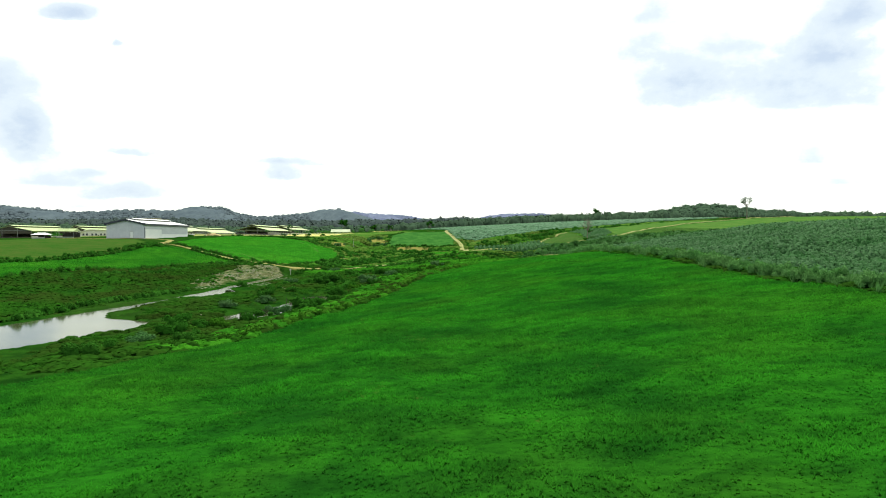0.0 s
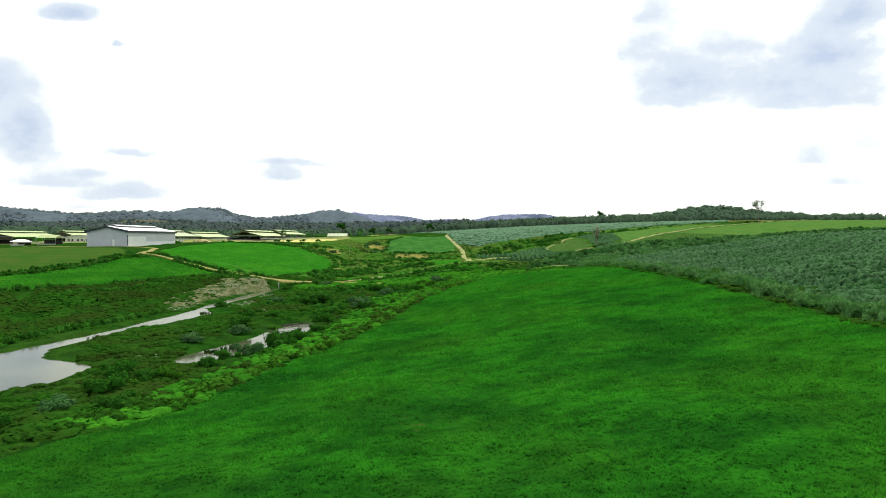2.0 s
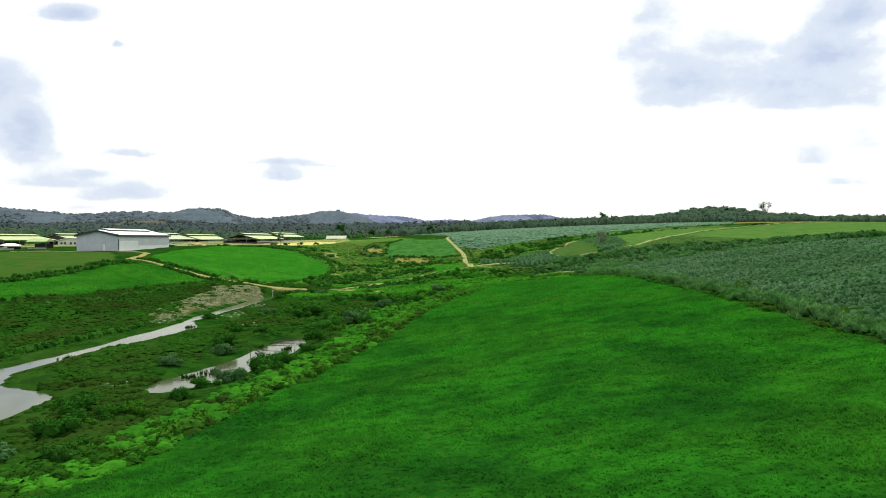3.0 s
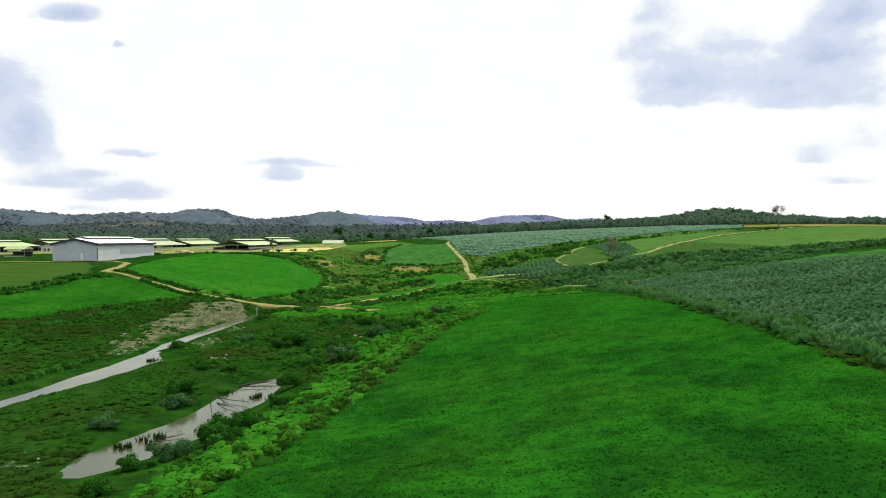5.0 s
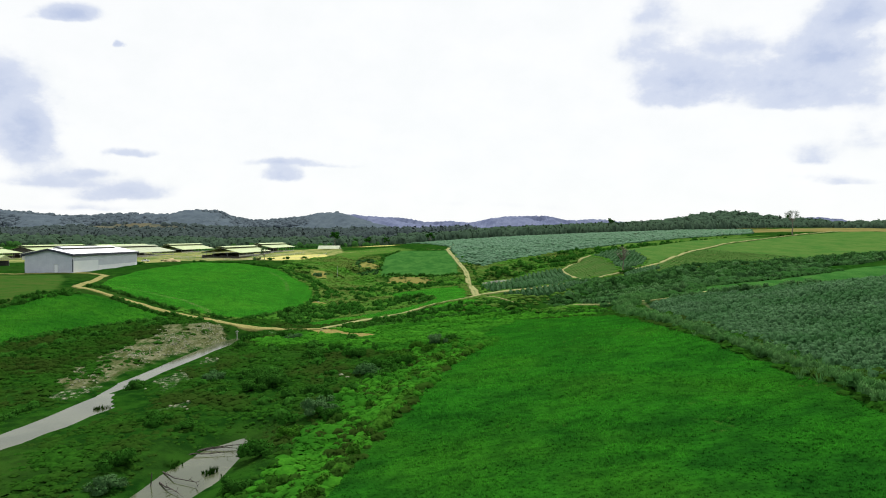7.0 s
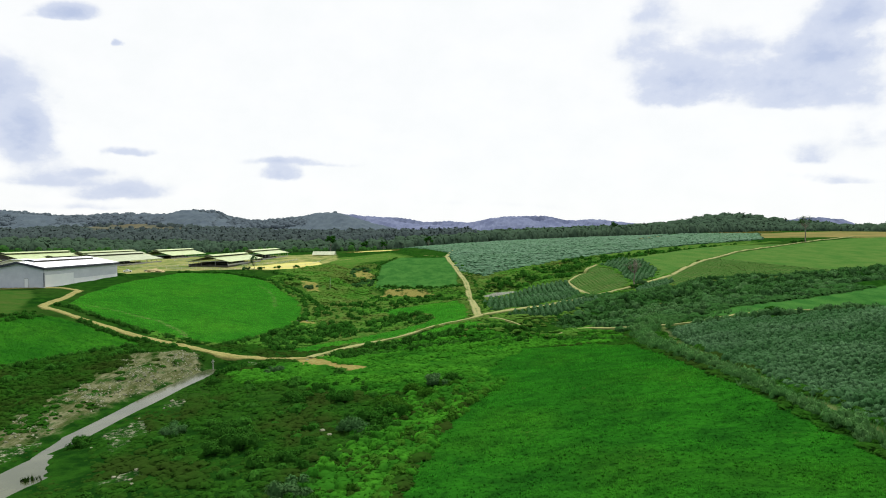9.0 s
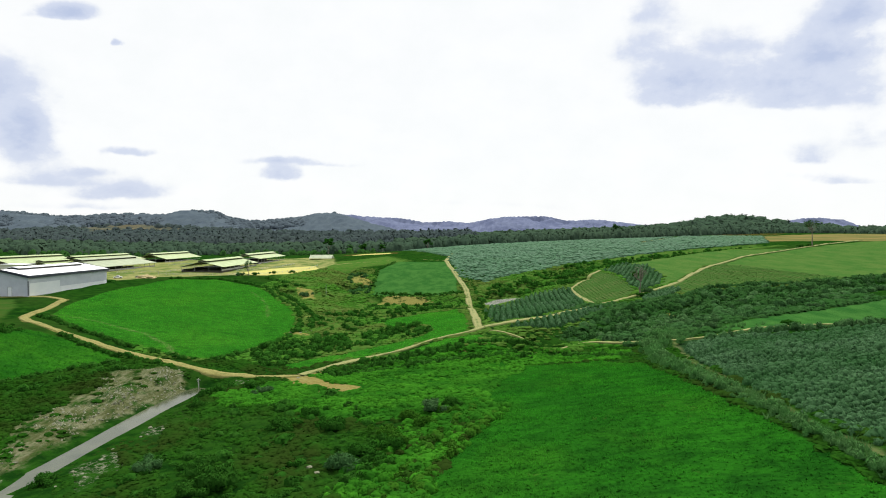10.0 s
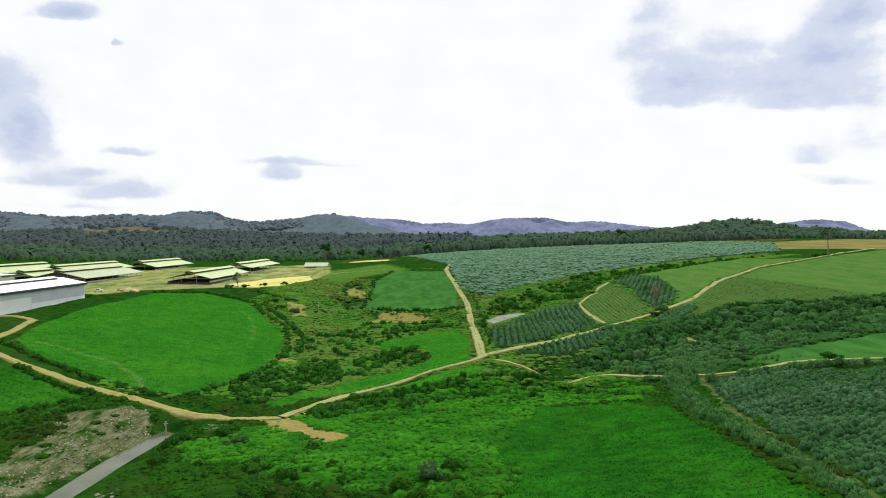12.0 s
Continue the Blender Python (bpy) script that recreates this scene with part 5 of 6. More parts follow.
cassava("crop_upslope", [(125, 316), (141, 314), (215, 320), (215, 130), (125, 110)], 2.0, 1.3, 1.35, "blue-green leafy crop farther up the slope", turn=0.12, gap=1.6, leaves=12, leaf=0.34)
cassava("crop_strip", CROP_STRIP, 1.9, 1.05, 2.0, "blue-green crop in straight rows beside the junction", turn=1.48, gap=1.5, leaves=24, leaf=0.28)
cassava("crop_strip_low", CROP_STRIP_LOW, 1.9, 1.05, 1.9, "strip of blue-green crop below the farm lane", turn=1.48, gap=1.5, leaves=24, leaf=0.28)
cassava("crop_strip_road", CROP_STRIP_ROAD, 1.6, 1.0, 1.7, "short strip of blue-green crop along the lane", turn=1.48, gap=1.5, leaves=20)
cassava("crop_patch", CROP_PATCH, 2.0, 1.15, 1.4, "small blue-green crop patch round the bare tree", turn=1.2, gap=1.5, leaves=16)
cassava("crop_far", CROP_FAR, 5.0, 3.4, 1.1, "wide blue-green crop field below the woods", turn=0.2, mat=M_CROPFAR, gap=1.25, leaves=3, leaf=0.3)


def tall_hedge():
    """The belt of pale tall grass between pasture and crop."""
    x, y = along([(64, 30), (64, 180), (64, 250), (63.5, 300), (66, 324), (74, 338), (82, 345)], 0.30, 1.5)
    x2, y2 = along([(66, 330), (78, 342), (92, 346), (110, 350)], 0.7, 2.2)
    x, y = np.concatenate([x, x2]), np.concatenate([y, y2])
    ok = free(x, y, 0.1)
    x, y = x[ok], y[ok]
    h = rng.uniform(0.9, 2.0, len(x))
    b = blades(x, y, land(x, y), 22, h, np.full(len(x), 0.09), 0.95)
    ob = flock("tall_grass_hedge", b, M_NAPIER)
    x, y = along([(62.6, 30), (62.6, 180), (62.8, 250), (63.0, 295), (66, 318), (71, 336), (79, 345)], 1.0, 1.0)
    x2, y2 = along([(67, 332), (74, 345), (80, 356), (72, 350)], 0.45, 2.6)
    x, y = np.concatenate([x, x2]), np.concatenate([y, y2])
    ok = free(x, y, 0.3)
    x, y = x[ok], y[ok]
    k = 0.45 + 0.85 * rng.uniform(0, 1, len(x)) ** 1.3
    shrubs = flock("tall_grass_clumps", *heap_then(M_NAPIER, heap(BALLS_HEDGE, x, y, land(x, y) - 0.1, 1.75 * k, 2.3 * k)))
    tagged(shrubs, "arching clumps of tall pale grass along the hedge belt", "hedge", kind="stuff")
    tagged(ob, "belt of tall pale grey-green grass dividing pasture and crop", "hedge", kind="stuff")


tall_hedge()

HEDGES = {
    "field hedge": (1.1, 1.3, 1.5, [[(-108, 337), (-121, 318), (-130, 300), (-135, 255), (-150, 214)], [(-104, 330), (-114, 314), (-120, 296), (-122, 270), (-128, 240)],
                                 [(-152, 350), (-166, 325), (-178, 293), (-196, 262)], [(-158, 354), (-172, 325), (-184, 293), (-204, 262)]]),
    "oval hedge": (0.8, 1.1, 1.3, [[(-168, 385), (-143, 366), (-121, 357), (-97, 347), (-82, 343), (-73, 359), (-65, 385), (-65, 411), (-76, 452), (-90, 476), (-111, 515), (-150, 543), (-178, 536)],
                               [(-140, 352), (-112, 341), (-95, 336)]]),
    "ditch hedge": (0.7, 1.2, 1.5, [[(-36, 325), (-14, 329), (2, 330), (19, 335), (37, 339), (61, 326)], [(-30, 334), (-8, 342), (12, 346), (36, 352)], [(-39, 340), (-26, 344), (-15, 341), (-4, 339), (8, 343), (14, 346)], [(-40, 327), (-28, 335), (-15, 336), (2, 331), (13, 332), (30, 330)]]),
    "hollow hedge": (0.9, 1.4, 1.6, [[(-56, 440), (-40, 443), (-28, 449), (-12, 460), (5, 469)], [(-41, 515), (-14, 511), (-1, 520), (12, 524)], [(-41, 477), (-20, 482), (-2, 478)],
                                [(-104, 512), (-86, 480), (-74, 456), (-62, 430), (-60, 405)], [(-122, 560), (-104, 540), (-88, 528)]]),
    "scrub edge": (1.0, 1.25, 1.25, [[(12, 268), (4, 251), (-3, 232), (-9, 208), (-16, 181), (-21, 162), (-28, 140), (-37, 108)], [(8, 272), (-2, 253), (-8, 232), (-14, 208)]]),
    "bank brush": (0.9, 1.2, 1.4, [[(-34, 152), (-35, 162)], [(-70, 300), (-62, 312), (-56, 318)],
                                [(-98, 140), (-97, 175), (-93, 205), (-91, 228)]]),
    "gully rim": (0.8, 2.0, 2.1, [[(122, 438), (143, 458), (165, 458), (191, 456), (230, 464), (285, 474)], [(66, 398), (94, 418), (118, 436)]]),
    "pale gully": (0.8, 2.2, 2.0, [[(64, 352), (80, 361), (91, 363), (114, 377), (142, 388), (183, 408), (240, 436)], [(60, 356), (74, 366), (96, 372)]]),
    "crop edge": (0.7, 1.4, 1.9, [[(86, 333.5), (100, 332), (118, 327), (140, 325), (170, 328), (215, 334)]]),
    "road brush": (1.6, 1.0, 1.1, [[(19, 395), (22, 470), (20, 560), (14, 620)], [(9, 470), (10, 500)], [(30, 386), (52, 404), (78, 428)], [(-45, 508), (-26, 506), (9, 515)], [(-48, 560), (-52, 625), (-44, 700)]]),
}
for kind, (step, size, high, lines) in HEDGES.items():
    xs, ys = zip(*[along(line, step, 0.55) for line in lines])
    x, y = np.concatenate(xs), np.concatenate(ys)
    ok = free(x, y, 0.6)
    x, y = x[ok], y[ok]
    k = 0.45 + 0.95 * rng.uniform(0, 1, len(x)) ** 1.6
    ob = flock("brush", *heap_then({"scrub edge": M_BUSHBRIGHT, "pale gully": M_BUSHPALE, "crop edge": M_BUSHPALE, "gully rim": M_THICKET}.get(kind, M_BUSH), heap(BALLS, x, y, land(x, y) - 0.1, size * k, high * k)))
    tagged(ob, f"low leafy green {kind} of shrubs and tall weeds", "hedge", kind="stuff")

THICKETS = [
    ("thicket", 4.0, 1.9, 2.3, M_BUSHPALE, GULLY_LOWER),
    ("thicket", 2.6, 1.9, 2.2, M_THICKET, GULLY_LOWER),
    ("thicket", 2.6, 1.6, 1.7, M_BUSHPALE, [(60, 350), (92, 366), (131, 380), (182, 400), (182, 392), (131, 372), (100, 355), (76, 346)]),
    ("thicket", 2.7, 1.9, 2.0, M_BUSH, [(18, 480), (30, 535), (90, 607), (200, 680), (300, 728), (190, 650), (111, 580), (80, 528), (50, 530), (36, 512), (24, 478)]),
    ("thicket", 3.8, 1.6, 1.5, M_BUSH, [(-66, 385), (-50, 397), (-40, 390), (-30, 425), (-10, 445), (-2, 470), (-41, 478), (-66, 440)]),
    ("thicket", 1.9, 1.5, 1.6, M_BUSH, [(-72, 355), (-70, 372), (-61, 386), (-50, 397), (-40, 390), (-32, 398), (-20, 412), (-11, 415), (-4, 388), (-8, 378), (-20, 378), (-33, 369), (-42, 357), (-54, 345), (-61, 336)]),
    ("thicket", 3.0, 1.6, 1.5, M_THICKET, [(-46, 511), (-50, 570), (-60, 622), (-76, 634), (-68, 575), (-58, 520)]),
    ("thicket", 4.5, 1.6, 1.5, M_BUSH, [(-64, 240), (-56, 300), (-30, 300), (-12, 272), (-14, 240), (-26, 180), (-34, 215), (-52, 230)]),
]
for name, step, size, high, mat, outline in THICKETS:
    ox, oy = np.asarray(outline, float).T
    x, y = spread(ox.min(), ox.max(), oy.min(), oy.max(), step)
    keep = (side(outline, x, y) > 0) & free(x, y, 1.0) & (most(CUTS_OCHRE, x, y) < 0) & (np.sin(x / 5.3 + 1.6 * np.sin(y / 7.1)) * np.sin(y / 4.7 + np.sin(x / 8.3)) + rng.uniform(-0.9, 0.9, len(x)) > -0.45)
    x, y = x[keep], y[keep]
    k = 0.35 + 1.15 * rng.uniform(0, 1, len(x)) ** 1.8
    ob = flock(name, *heap_then(mat, heap(BALLS, x, y, land(x, y) - 0.15, size * k, high * k)))
    tagged(ob, "dark green thicket of shrubs filling a gully" if mat is not M_BUSHPALE else "grey-green weeds along a gully's rim", "shrubs", kind="stuff")


def domes(outline, step, size, high, mat, label, bare=-0.35):
    """Rounded grass clumps, close together, with gaps."""
    ox, oy = np.asarray(outline, float).T
    x, y = spread(ox.min(), ox.max(), oy.min(), oy.max(), step)
    keep = (side(outline, x, y) > 0) & free(x, y, 0.8) & (np.sin(x / 2.9 + 1.6 * np.sin(y / 4.3)) * np.sin(y / 3.7 + np.sin(x / 5.1)) + rng.uniform(-0.8, 0.8, len(x)) > bare)
    x, y = x[keep], y[keep]
    k = 0.5 + 0.8 * rng.uniform(0, 1, len(x)) ** 1.4
    ob = flock("grass_domes", *heap_then(mat, heap(DOMES, x, y, land(x, y) - 0.1, size * k, high * k)))
    tagged(ob, label, "grass", kind="stuff")


domes(LUSH_EDGE, 1.6, 1.15, 1.0, M_SCRUBGRASS, "rounded green grass clumps below the pasture's edge", 0.1)
domes([(-18, 196), (-24, 214), (-20, 240), (-12, 262), (2, 276), (16, 270), (6, 252), (-1, 231), (-8, 203)], 1.7, 1.35, 1.25, M_LUSHGRASS, "tall yellow-green grass clumps above the hollow")
domes([(-66, 302), (-42, 303), (-20, 290), (4, 284), (14, 272), (-4, 270), (-24, 274), (-46, 288), (-60, 292)], 1.5, 1.3, 0.95, M_LUSHGRASS, "bright green grass clumps below the lane", -0.6)
domes([(-34, 330), (-8, 338), (16, 342), (40, 350), (62, 345), (64, 328), (36, 330), (4, 322), (-24, 318)], 1.5, 1.25, 1.0, M_LUSHGRASS, "rank bright green grass clumps along the ditch", -0.3)
domes([(-140, 245), (-132, 300), (-118, 322), (-106, 333), (-100, 300), (-102, 270), (-112, 235)], 1.7, 1.3, 0.95, M_SCRUBGRASS, "rank dark green grass clumps beside the spoil bank", -0.3)
domes([(-66, 100), (-72, 150), (-60, 170), (-40, 128), (-36, 104)], 1.6, 1.2, 0.6, M_SCRUBGRASS, "rank green grass clumps below the pasture", -0.2)


def pasture_tufts():
    sets = []
    for (x0, x1, y0, y1, step, h, count) in ((-70, 62, 22, 112, 0.50, 0.28, 6), (-52, 62, 112, 200, 0.64, 0.32, 6), (-20, 62, 200, 326, 0.95, 0.40, 5)):
        x, y = spread(x0, x1, y0, y1, step)
        keep = side(FIELD_FRONT, x, y) > 0.2
        x, y = x[keep], y[keep]
        lush = 0.75 + 0.5 * (np.sin(x / 3.7 + 1.3 * np.sin(y / 5.1)) * np.sin(y / 4.3 + np.sin(x / 6.0)) + 0.25)
        k = h * np.clip(lush, 0.45, 1.35) * rng.uniform(0.7, 1.3, len(x))
        sets.append(blades(x, y, land(x, y), count, k, np.full(len(x), 0.15 * step), 1.8))
    b = np.concatenate(sets)
    ob = flock("pasture_grass", b, M_PASTURE, sward(b, 0.20, 0.04))
    tagged(ob, "lush bright green pasture grass in tufts", "grass", kind="stuff")
    x, y = spread(-184, 14, 210, 545, 1.1)
    keep = (most([FIELD_OVAL, FIELD_LOW, FIELD_STRIP, FIELD_SOUTH], x, y) > 0.2) & free(x, y, 0.3)
    x, y = x[keep], y[keep]
    low = side(FIELD_LOW, x, y) > 0
    b = blades(x[low], y[low], land(x[low], y[low]), 4, rng.uniform(0.2, 0.42, low.sum()), np.full(low.sum(), 0.2), 1.35)
    tagged(flock("dark_pasture_grass", b, M_PASTURELOW, sward(b, 0.22, 0.12)), "dark green pasture grass between the hedges", "grass", kind="stuff")
    x, y = x[~low], y[~low]
    b = blades(x, y, land(x, y), 4, rng.uniform(0.2, 0.42, len(x)), np.full(len(x), 0.2), 1.35)
    ob = flock("light_pasture_grass", b, M_PASTUREOVAL, sward(b, 0.22, 0.12))
    tagged(ob, "even light green pasture grass beside the farm road", "grass", kind="stuff")


def scrub_tufts():
    x, y = spread(-150, 76, 85, 345, 1.75)
    dry = most([FIELD_FRONT, FIELD_OVAL, FIELD_LOW, FIELD_STRIP, FIELD_SOUTH, CROP_BIG, LUSH, LUSH_EDGE], x, y)
    keep = (dry < 0.3) & free(x, y, 0.3) & ((side(SPOIL, x, y) < 0) | (rng.uniform(0, 1, len(x)) < np.where(y < 272, 0.6, 0.07))) & (most(RUBBLE, x, y) < 0.2)
    x, y = x[keep], y[keep]
    rank = 0.8 + 0.4 * np.sin(x / 5.0 + np.sin(y / 6.0)) * np.sin(y / 7.0) + 0.25 * np.sin(x / 2.1 + y / 3.3)
    shore = most([POND_LONG, POND_SIDE], x, y)
    k = np.clip(rank + rng.normal(0, 0.2, len(x)), 0.35, 1.6) * np.clip(0.26 - shore * 0.05, 0.28, 1.0)
    ob = flock("scrub_grass", *heap_then(M_SCRUBGRASS, heap(TUSSOCKS, x, y, land(x, y) - 0.15, 1.5 * k, 0.72 * k)))
    tagged(ob, "rank olive and green grass round the ponds", "grass", kind="stuff")
    x, y = spread(-112, 190, 345, 640, 2.6)
    keep = (most([FIELD_OVAL, FIELD_STRIP, FIELD_SOUTH, FIELD_NORTH, CROP_STRIP, CROP_STRIP_LOW, CROP_BIG, ROWS_PATCH, ROWS_SLOPE, FIELD_SLOPE, FIELD_RIDGE, FIELD_TERRACE, CROP_PATCH, CROP_FAR, YARD], x, y) < 0.3) & free(x, y, 0.5) & (most(CUTS_OCHRE + CUTS_RED, x, y) < 0.5)
    x, y = x[keep], y[keep]
    k = np.clip(0.75 + 0.4 * np.sin(x / 6.0 + np.sin(y / 7.0)) * np.sin(y / 5.0) + rng.normal(0, 0.2, len(x)), 0.3, 1.5)
    deep = (side(GULLY_LOWER, x, y) > 0) | ((x > 62) & (y < 436))
    gully = flock("gully_grass", *heap_then(M_THICKET, heap(TUSSOCKS, x[deep], y[deep], land(x[deep], y[deep]) - 0.15, 2.3 * k[deep], 1.5 * k[deep])))
    tagged(gully, "rank dark green growth covering the gully's banks", "grass", kind="stuff")
    x, y, k = x[~deep], y[~deep], k[~deep]
    hollow = flock("hollow_grass", *heap_then(M_HOLLOWGRASS, heap(TUSSOCKS, x, y, land(x, y) - 0.15, 2.0 * k, 0.75 * k)))
    tagged(hollow, "rough olive and green grass in the hollow and gullies", "grass", kind="stuff")
    x, y = spread(-64, 64, 90, 348, 1.6)
    keep = (most([LUSH, LUSH_EDGE], x, y) > 0) & (side(FIELD_FRONT, x, y) < 2.5) & (most([FIELD_STRIP, FIELD_SOUTH], x, y) < 0.3) & free(x, y, 0.3)
    x, y = x[keep], y[keep]
    k = np.clip(0.8 + 0.4 * np.sin(x / 4.0 + np.sin(y / 5.0)) * np.sin(y / 3.0) + rng.normal(0, 0.2, len(x)), 0.35, 1.5)
    ob = flock("lush_grass", *heap_then(M_LUSHGRASS, heap(TUSSOCKS, x, y, land(x, y) - 0.15, 1.5 * k, 0.8 * k)))
    tagged(ob, "lush bright green tall grass below the lane", "grass", kind="stuff")


def seedling_rows():
    """Young plants in straight rows on tilled ground."""
    xs, ys = [], []
    for outline, step in ((ROWS_PATCH, 2.1), (ROWS_SLOPE, 2.6)):
        ox, oy = np.asarray(outline, float).T
        gx, gy = np.meshgrid(np.arange(ox.min() - 20, ox.max() + 20, step), np.arange(oy.min(), oy.max(), 0.8))
        gx = gx + 0.07 * (gy - oy.min()) + rng.normal(0, 0.15, gx.shape)
        keep = (side(outline, gx, gy) > 0.5) & free(gx, gy, 0.5)
        xs.append(gx[keep])
        ys.append(gy[keep])
    x, y = np.concatenate(xs), np.concatenate(ys)
    k = np.clip(1 + rng.normal(0, 0.3, len(x)), 0.4, 1.7)
    ob = flock("seedling_rows", *heap_then(M_SEEDLING, heap(TUFTS, x, y, land(x, y) - 0.02, 0.55 * k, 0.42 * k)))
    tagged(ob, "rows of young olive-green plants on tilled ground", "crop", kind="stuff")


pasture_tufts()
scrub_tufts()
seedling_rows()


# ---- single bushes ----
BUSH_MESHES = {}


def bush(x, y, size, high, mat, label, k):
    """A rounded shrub; alike ones share a mesh."""
    key = (k % 5, mat.name)
    if key not in BUSH_MESHES:
        first = flock("bush", BALLS_FINE[k % 5][0], mat, BALLS_FINE[k % 5][1])
        BUSH_MESHES[key] = first.data
        ob = first
    else:
        ob = new("bush", BUSH_MESHES[key])
    ob.matrix_world = pose(x, y, float(land(x, y)) - 0.15, 0, 0, k * 67) @ Matrix.Diagonal((size, size, high, 1))
    return tagged(ob, label, "bush", "bushes round the ponds")


BUSHES = [
    (-34, 156, 3.0, 3.0), (-38, 151, 2.4, 2.2), (-33, 163, 2.6, 2.4), (-42, 146, 2.0, 1.7), (-31, 190, 2.6, 2.6), (-24, 207, 3.0, 3.0), (-21, 204, 2.0, 2.0), (-42, 236, 3.6, 3.4),
    (-45, 232, 2.6, 2.4), (-19, 241, 3.0, 2.8), (-15, 246, 3.4, 3.0), (-10, 250, 2.6, 2.6), (-26, 266, 2.8, 2.6), (-3, 271, 3.0, 2.8), (2, 275, 2.4, 2.2), (-37, 269, 3.0, 2.4), (-66, 292, 2.2, 1.8), (-60, 248, 2.6, 2.0),
    (-47, 244, 3.2, 2.8), (-77, 243, 2.4, 1.8), (-56, 209, 2.6, 2.2), (-56, 164, 2.2, 1.8), (-52, 121, 2.6, 2.3), (-54, 129, 2.8, 2.6), (-49, 127, 2.2, 1.8), (-52, 109, 2.4, 1.8), (-45, 110, 2.2, 1.6), (-55, 97, 2.6, 2.2),
    (-52, 186, 2.6, 2.4), (-50, 178, 2.2, 2.0), (-49, 205, 2.0, 1.6), (-29, 226, 2.2, 1.8), (-33, 280, 2.4, 2.0), (-52, 304, 2.6, 2.0), (-58, 310, 2.2, 1.8), (-12, 330, 2.2, 2.0), (10, 333, 2.4, 2.2),
    (-82, 500, 3.0, 2.6), (-100, 522, 2.6, 2.0), (-20, 395, 3.2, 2.6), (-14, 402, 3.0, 2.4), (-143, 568, 2.4, 2.4), (-134, 576, 2.0, 2.0), (-124, 587, 2.2, 2.2), (-114, 602, 2.2, 2.0), (-60, 600, 2.4, 2.0), (-64, 615, 2.2, 1.8),
    (312, 676, 3.0, 2.2), (322, 684, 3.2, 2.0), (108, 460, 3.2, 2.4), (102, 449, 2.8, 2.0), (150, 345, 2.6, 2.0), (120, 342, 2.4, 1.8), (96, 352, 3.0, 2.4),
]
for k, (bx, by, bs, bh) in enumerate(BUSHES):
    pale = k % 4 == 1
    bush(bx, by, bs * 1.2, bh * 1.1, M_BUSHPALE if pale else M_BUSH, "rounded grey-green bush among rank grass" if pale else "rounded dark green leafy bush among rank grass", k)


for k, (bx, by, bs, bh) in enumerate(((-12, 241, 2.6, 2.2), (-9, 252, 3.0, 2.6), (-4, 262, 2.6, 2.2), (-16, 232, 2.4, 2.0), (2, 269, 2.6, 2.0), (-13, 258, 2.8, 2.2),
                                      (-20, 222, 2.2, 1.8), (-8, 268, 2.6, 2.2), (-27, 196, 2.2, 1.8), (-30, 176, 2.2, 1.8), (-36, 158, 2.0, 1.6), (-46, 129, 2.4, 2.0), (-42, 137, 2.2, 1.8), (-50, 122, 2.4, 1.8))):
    bush(bx, by, bs, bh, M_BUSHBRIGHT if k % 3 else M_BUSH, "rounded bright green bush beside the pasture", k + 2)


# ---- dead wood, poles, stones ----
def dead_branch(a, b, r, seed):
    """A forked dead branch lying in shallow water."""
    g = np.random.default_rng(seed)
    a, b = Vector(a), Vector(b)
    bm = bmesh.new()
    path = [a.lerp(b, k / 4) + Vector((g.normal(0, 0.35), g.normal(0, 0.35), g.uniform(0.0, 0.25))) * (0 < k < 4) for k in range(5)]
    for k in range(4):
        tube(path[k], path[k + 1], r * (1 - 0.2 * k), r * (0.8 - 0.2 * k), 7, bm)
    for k in range(7):
        q = g.uniform(0.2, 0.95) * 4
        s = path[int(q)].lerp(path[int(q) + 1], q % 1)
        fork = s + Vector((g.normal(0, 0.7), g.normal(0, 0.7), g.uniform(0.0, 0.5)))
        tube(s, fork, r * 0.35, r * 0.2, 5, bm)
        tube(fork, fork + Vector((g.normal(0, 0.6), g.normal(0, 0.6), g.uniform(-0.2, 0.4))), r * 0.2, r * 0.08, 5, bm)
    ob = part("dead_branch", bm, M_DEADWOOD)
    return tagged(ob, "dark dead branch lying in the shallow pond", "branch", "dead branches in the pond")


dead_branch((-44, 197, 0.1), (-36, 200, 0.5), 0.16, 1)
dead_branch((-45, 194, 0.1), (-37, 196, 0.4), 0.14, 2)
dead_branch((-46, 188, 0.0), (-37, 180, 0.5), 0.13, 3)
dead_branch((-44, 183, 0.1), (-38, 177, 0.3), 0.12, 4)
dead_branch((-43, 198, 0.05), (-35.5, 198, 0.35), 0.12, 7)
dead_branch((-46, 160, 0.0), (-42, 163, 0.4), 0.12, 5)
dead_branch((-47, 165, 0.0), (-44, 157, 0.3), 0.10, 6)


def water_post(x, y):
    p = thing("water_gauge", (x, y, 0.0), 0, "pale post with a crossbar at the pond's end", "post")
    part("post", tube((0, 0, -1.0), (0, 0, 3.4), 0.16, 0.14, 8), M_CONCRETE, p)
    part("crossbar", box(-0.6, 0.6, -0.07, 0.07, 2.8, 2.95), M_CONCRETE, p)
    part("brace", tube((-0.55, 0, 2.8), (-0.1, 0, 2.0), 0.05, 0.05, 6), M_CONCRETE, p)


def pole(x, y, high, r, mat, label):
    ob = part("pole", tube((0, 0, -0.5), (0, 0, high), r, r * 0.7, 8), mat)
    ob.matrix_world = pose(*on_land(x, y))
    tagged(ob, label, "pole")


water_post(-77, 321)


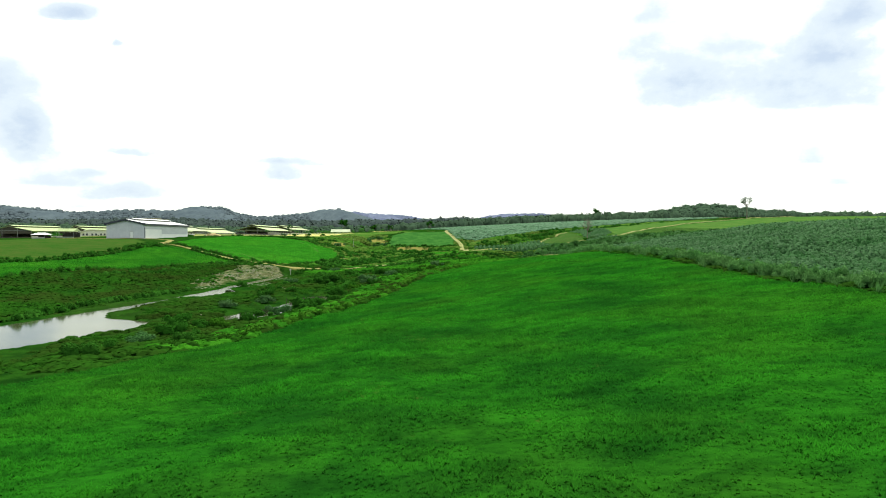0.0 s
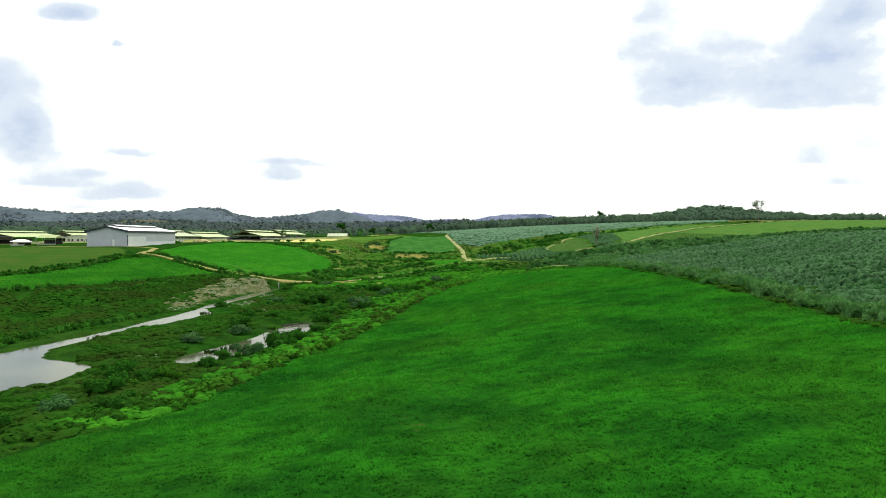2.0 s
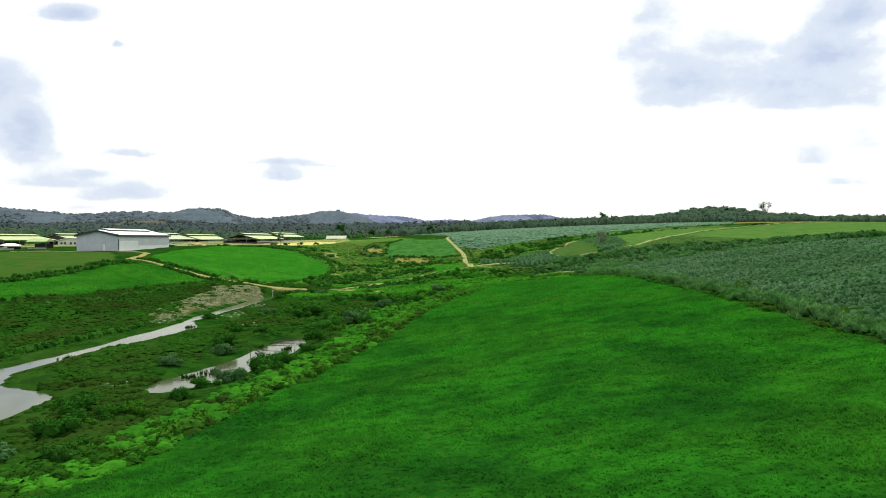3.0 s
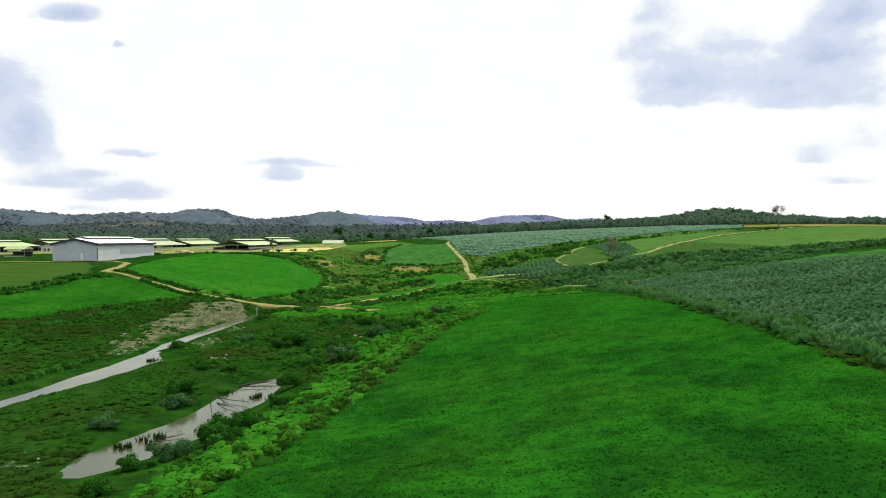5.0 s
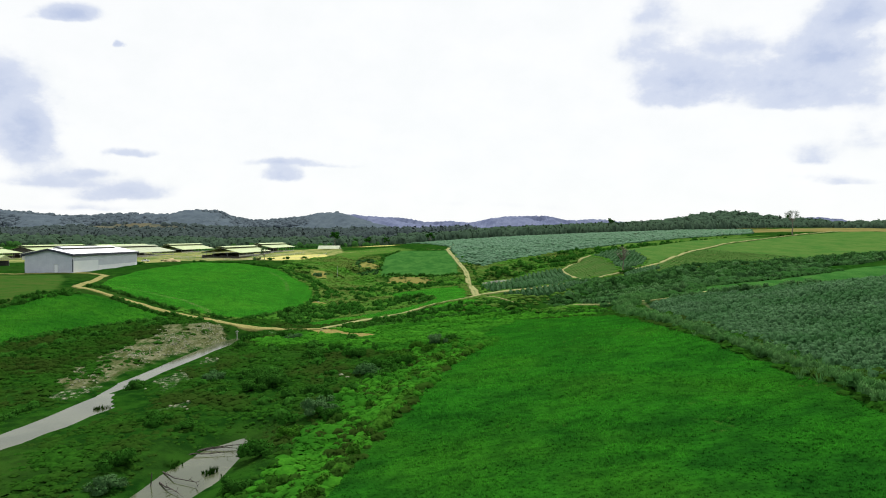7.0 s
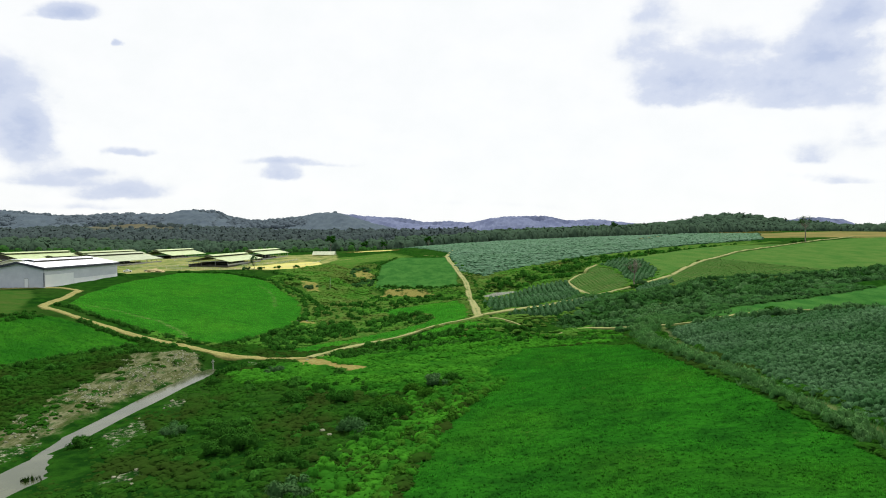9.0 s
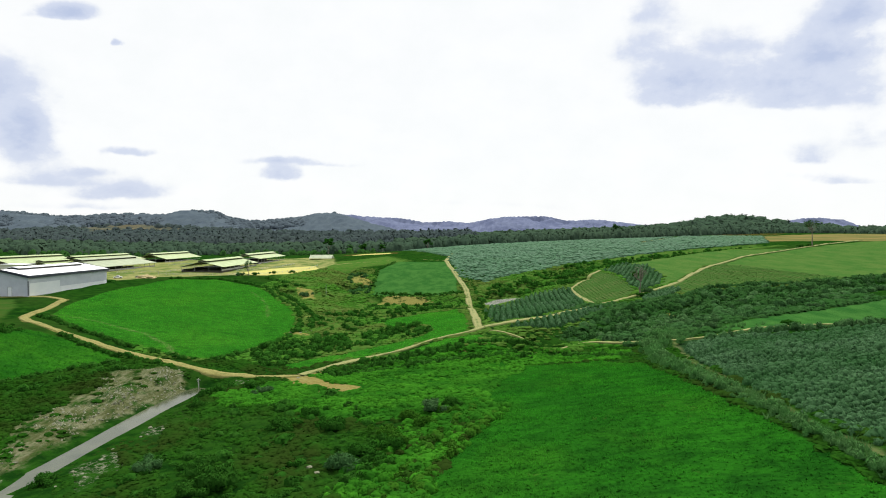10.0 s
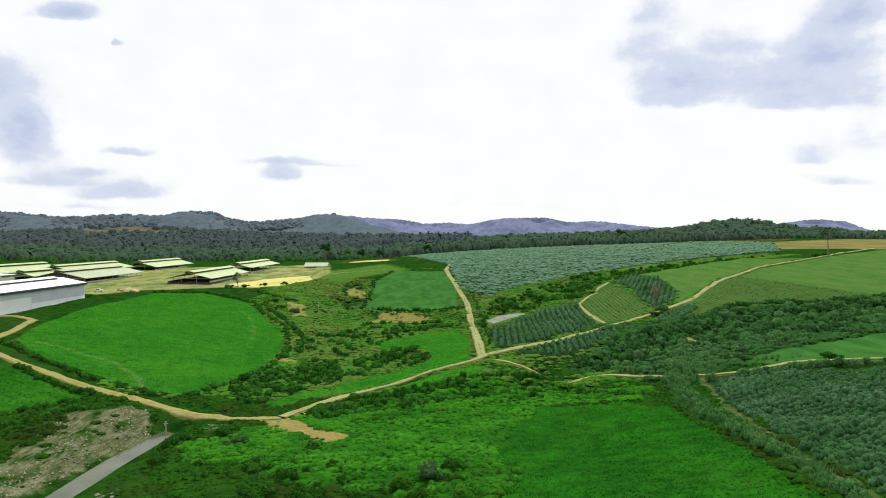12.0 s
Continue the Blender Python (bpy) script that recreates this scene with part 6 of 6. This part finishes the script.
def pond_reeds():
    """Small stands of reeds in the shallow water."""
    made = []
    for x, y, size, high in ((-46, 161, 1.0, 1.5), (-49, 157, 0.6, 1.0), (-40, 172, 0.6, 1.0), (-37.5, 187, 0.7, 1.2), (-45, 190, 0.7, 1.1), (-82, 176, 0.9, 1.2), (-76, 225, 0.7, 1.0)):
        made.append(blades(x + rng.normal(0, size, 26), y + rng.normal(0, size, 26), np.full(26, -0.1), 14, rng.uniform(0.5, 1.0, 26) * high, np.full(26, 0.06), 0.5))
    tagged(flock("reeds", np.concatenate(made), M_SCRUBGRASS), "dark green reeds standing in the shallow pond", "reeds", kind="stuff")


pond_reeds()
stake = part("stake", tube((0, 0, -1.0), (0.25, 0.1, 1.9), 0.09, 0.07, 7), M_DEADWOOD)
stake.matrix_world = pose(-45, 182, 0.0)
tagged(stake, "weathered grey stake standing in the shallow pond", "stake")
pole(-72, 513, 7, 0.13, M_CONCRETE, "thin pale pole standing in the grassy hollow")


def stone(x, y, size, seed):
    bm = bmesh.new()
    bmesh.ops.create_icosphere(bm, subdivisions=2, radius=size)
    for v in bm.verts:
        v.co *= 1 + 0.4 * noise.noise(v.co * 1.3 / size + Vector((seed * 3.1, 0, 0)))
        v.co.z *= 0.55
    ob = part("stone", bm, M_STONE)
    ob.matrix_world = pose(x, y, float(land(x, y)) + size * 0.1, 0, 0, seed * 50)
    return tagged(ob, "pale weathered stone lying in the grass", "stone", "loose stones")


for k in range(30):
    outline = RUBBLE[k % len(RUBBLE)]
    ox, oy = np.asarray(outline, float).T
    px, py = rng.uniform(ox.min(), ox.max()), rng.uniform(oy.min(), oy.max())
    stone(px, py, rng.uniform(0.2, 0.55), k)
for k, (px, py) in enumerate(((-62, 397), (-60, 399), (-66, 396), (-58, 402), (-64, 435), (-26, 243), (-24, 240), (-28, 246), (-46, 322), (-53, 318))):
    stone(px, py, 0.55, 60 + k)


def spoil_stones():
    """Broken pale stones strewn over the spoil bank."""
    x, y = spread(-107, -78, 240, 335, 0.7)
    keep = (side(SPOIL, x, y) > 0.3) & (np.sin(x / 4.0 + y / 9.0) * np.sin(y / 7.0) + rng.uniform(-1, 1, len(x)) > np.where(y < 272, 0.95, 0.35))
    x, y = x[keep], y[keep]
    n = len(x)
    s = (0.10 + 0.38 * rng.uniform(0, 1, n) ** 2.2)[:, None, None]
    a = rng.uniform(0, 6.28, n)
    base = np.array([(-1, -0.6, 0), (1, -0.7, 0), (0.9, 0.7, 0), (-0.8, 0.8, 0), (0.1, 0.0, 0.9)])
    c, q = np.cos(a)[:, None], np.sin(a)[:, None]
    pts = np.stack([base[None, :, 0] * c - base[None, :, 1] * q, base[None, :, 0] * q + base[None, :, 1] * c, np.broadcast_to(base[None, :, 2], (n, 5))], -1)
    pts = (pts + rng.normal(0, 0.18, pts.shape)) * s + np.stack([x, y, land(x, y) - 0.03], -1)[:, None, :]
    tri = [(0, 1, 4), (1, 2, 4), (2, 3, 4), (3, 0, 4)]
    ob = flock("spoil_stones", np.concatenate([pts[:, t, :] for t in tri]), M_STONE)
    tagged(ob, "broken pale stones strewn over the spoil bank", "stones", kind="stuff")


spoil_stones()


def rail_fence(points, label):
    """Posts with two rails, along a line over the yard."""
    x, y = points[0]
    f = thing("fence", (x, y, float(land(x, y))), 0, label, "fence", "yard fences")
    base = float(land(x, y))
    for (ax, ay), (bx, by) in zip(points, points[1:]):
        n = max(1, int(math.hypot(bx - ax, by - ay) / 5))
        spots = [(ax + (bx - ax) * k / n, ay + (by - ay) * k / n) for k in range(n + 1)]
        spots = [(px - x, py - y, float(land(px, py)) - base) for px, py in spots]
        for s in spots[:-1]:
            part("post", tube((s[0], s[1], s[2] - 0.3), (s[0], s[1], s[2] + 1.5), 0.09, 0.09, 5), M_CONCRETE, f)
        for s, e in zip(spots, spots[1:]):
            for h in (0.7, 1.3):
                part("rail", tube((s[0], s[1], s[2] + h), (e[0], e[1], e[2] + h), 0.05, 0.05, 4), M_STEEL, f)


rail_fence([(-196, 560), (-150, 566), (-128, 585), (-108, 625), (-106, 660)], "pale post-and-rail fence along the yard's edge")
rail_fence([(-232, 575), (-200, 582), (-196, 610)], "pale post-and-rail fence of a cattle pen")
rail_fence([(-155, 600), (-135, 640), (-132, 690)], "pale post-and-rail fence between yard and sand")
rail_fence([(-245, 690), (-205, 700), (-200, 760)], "pale post-and-rail fence before the far sheds")
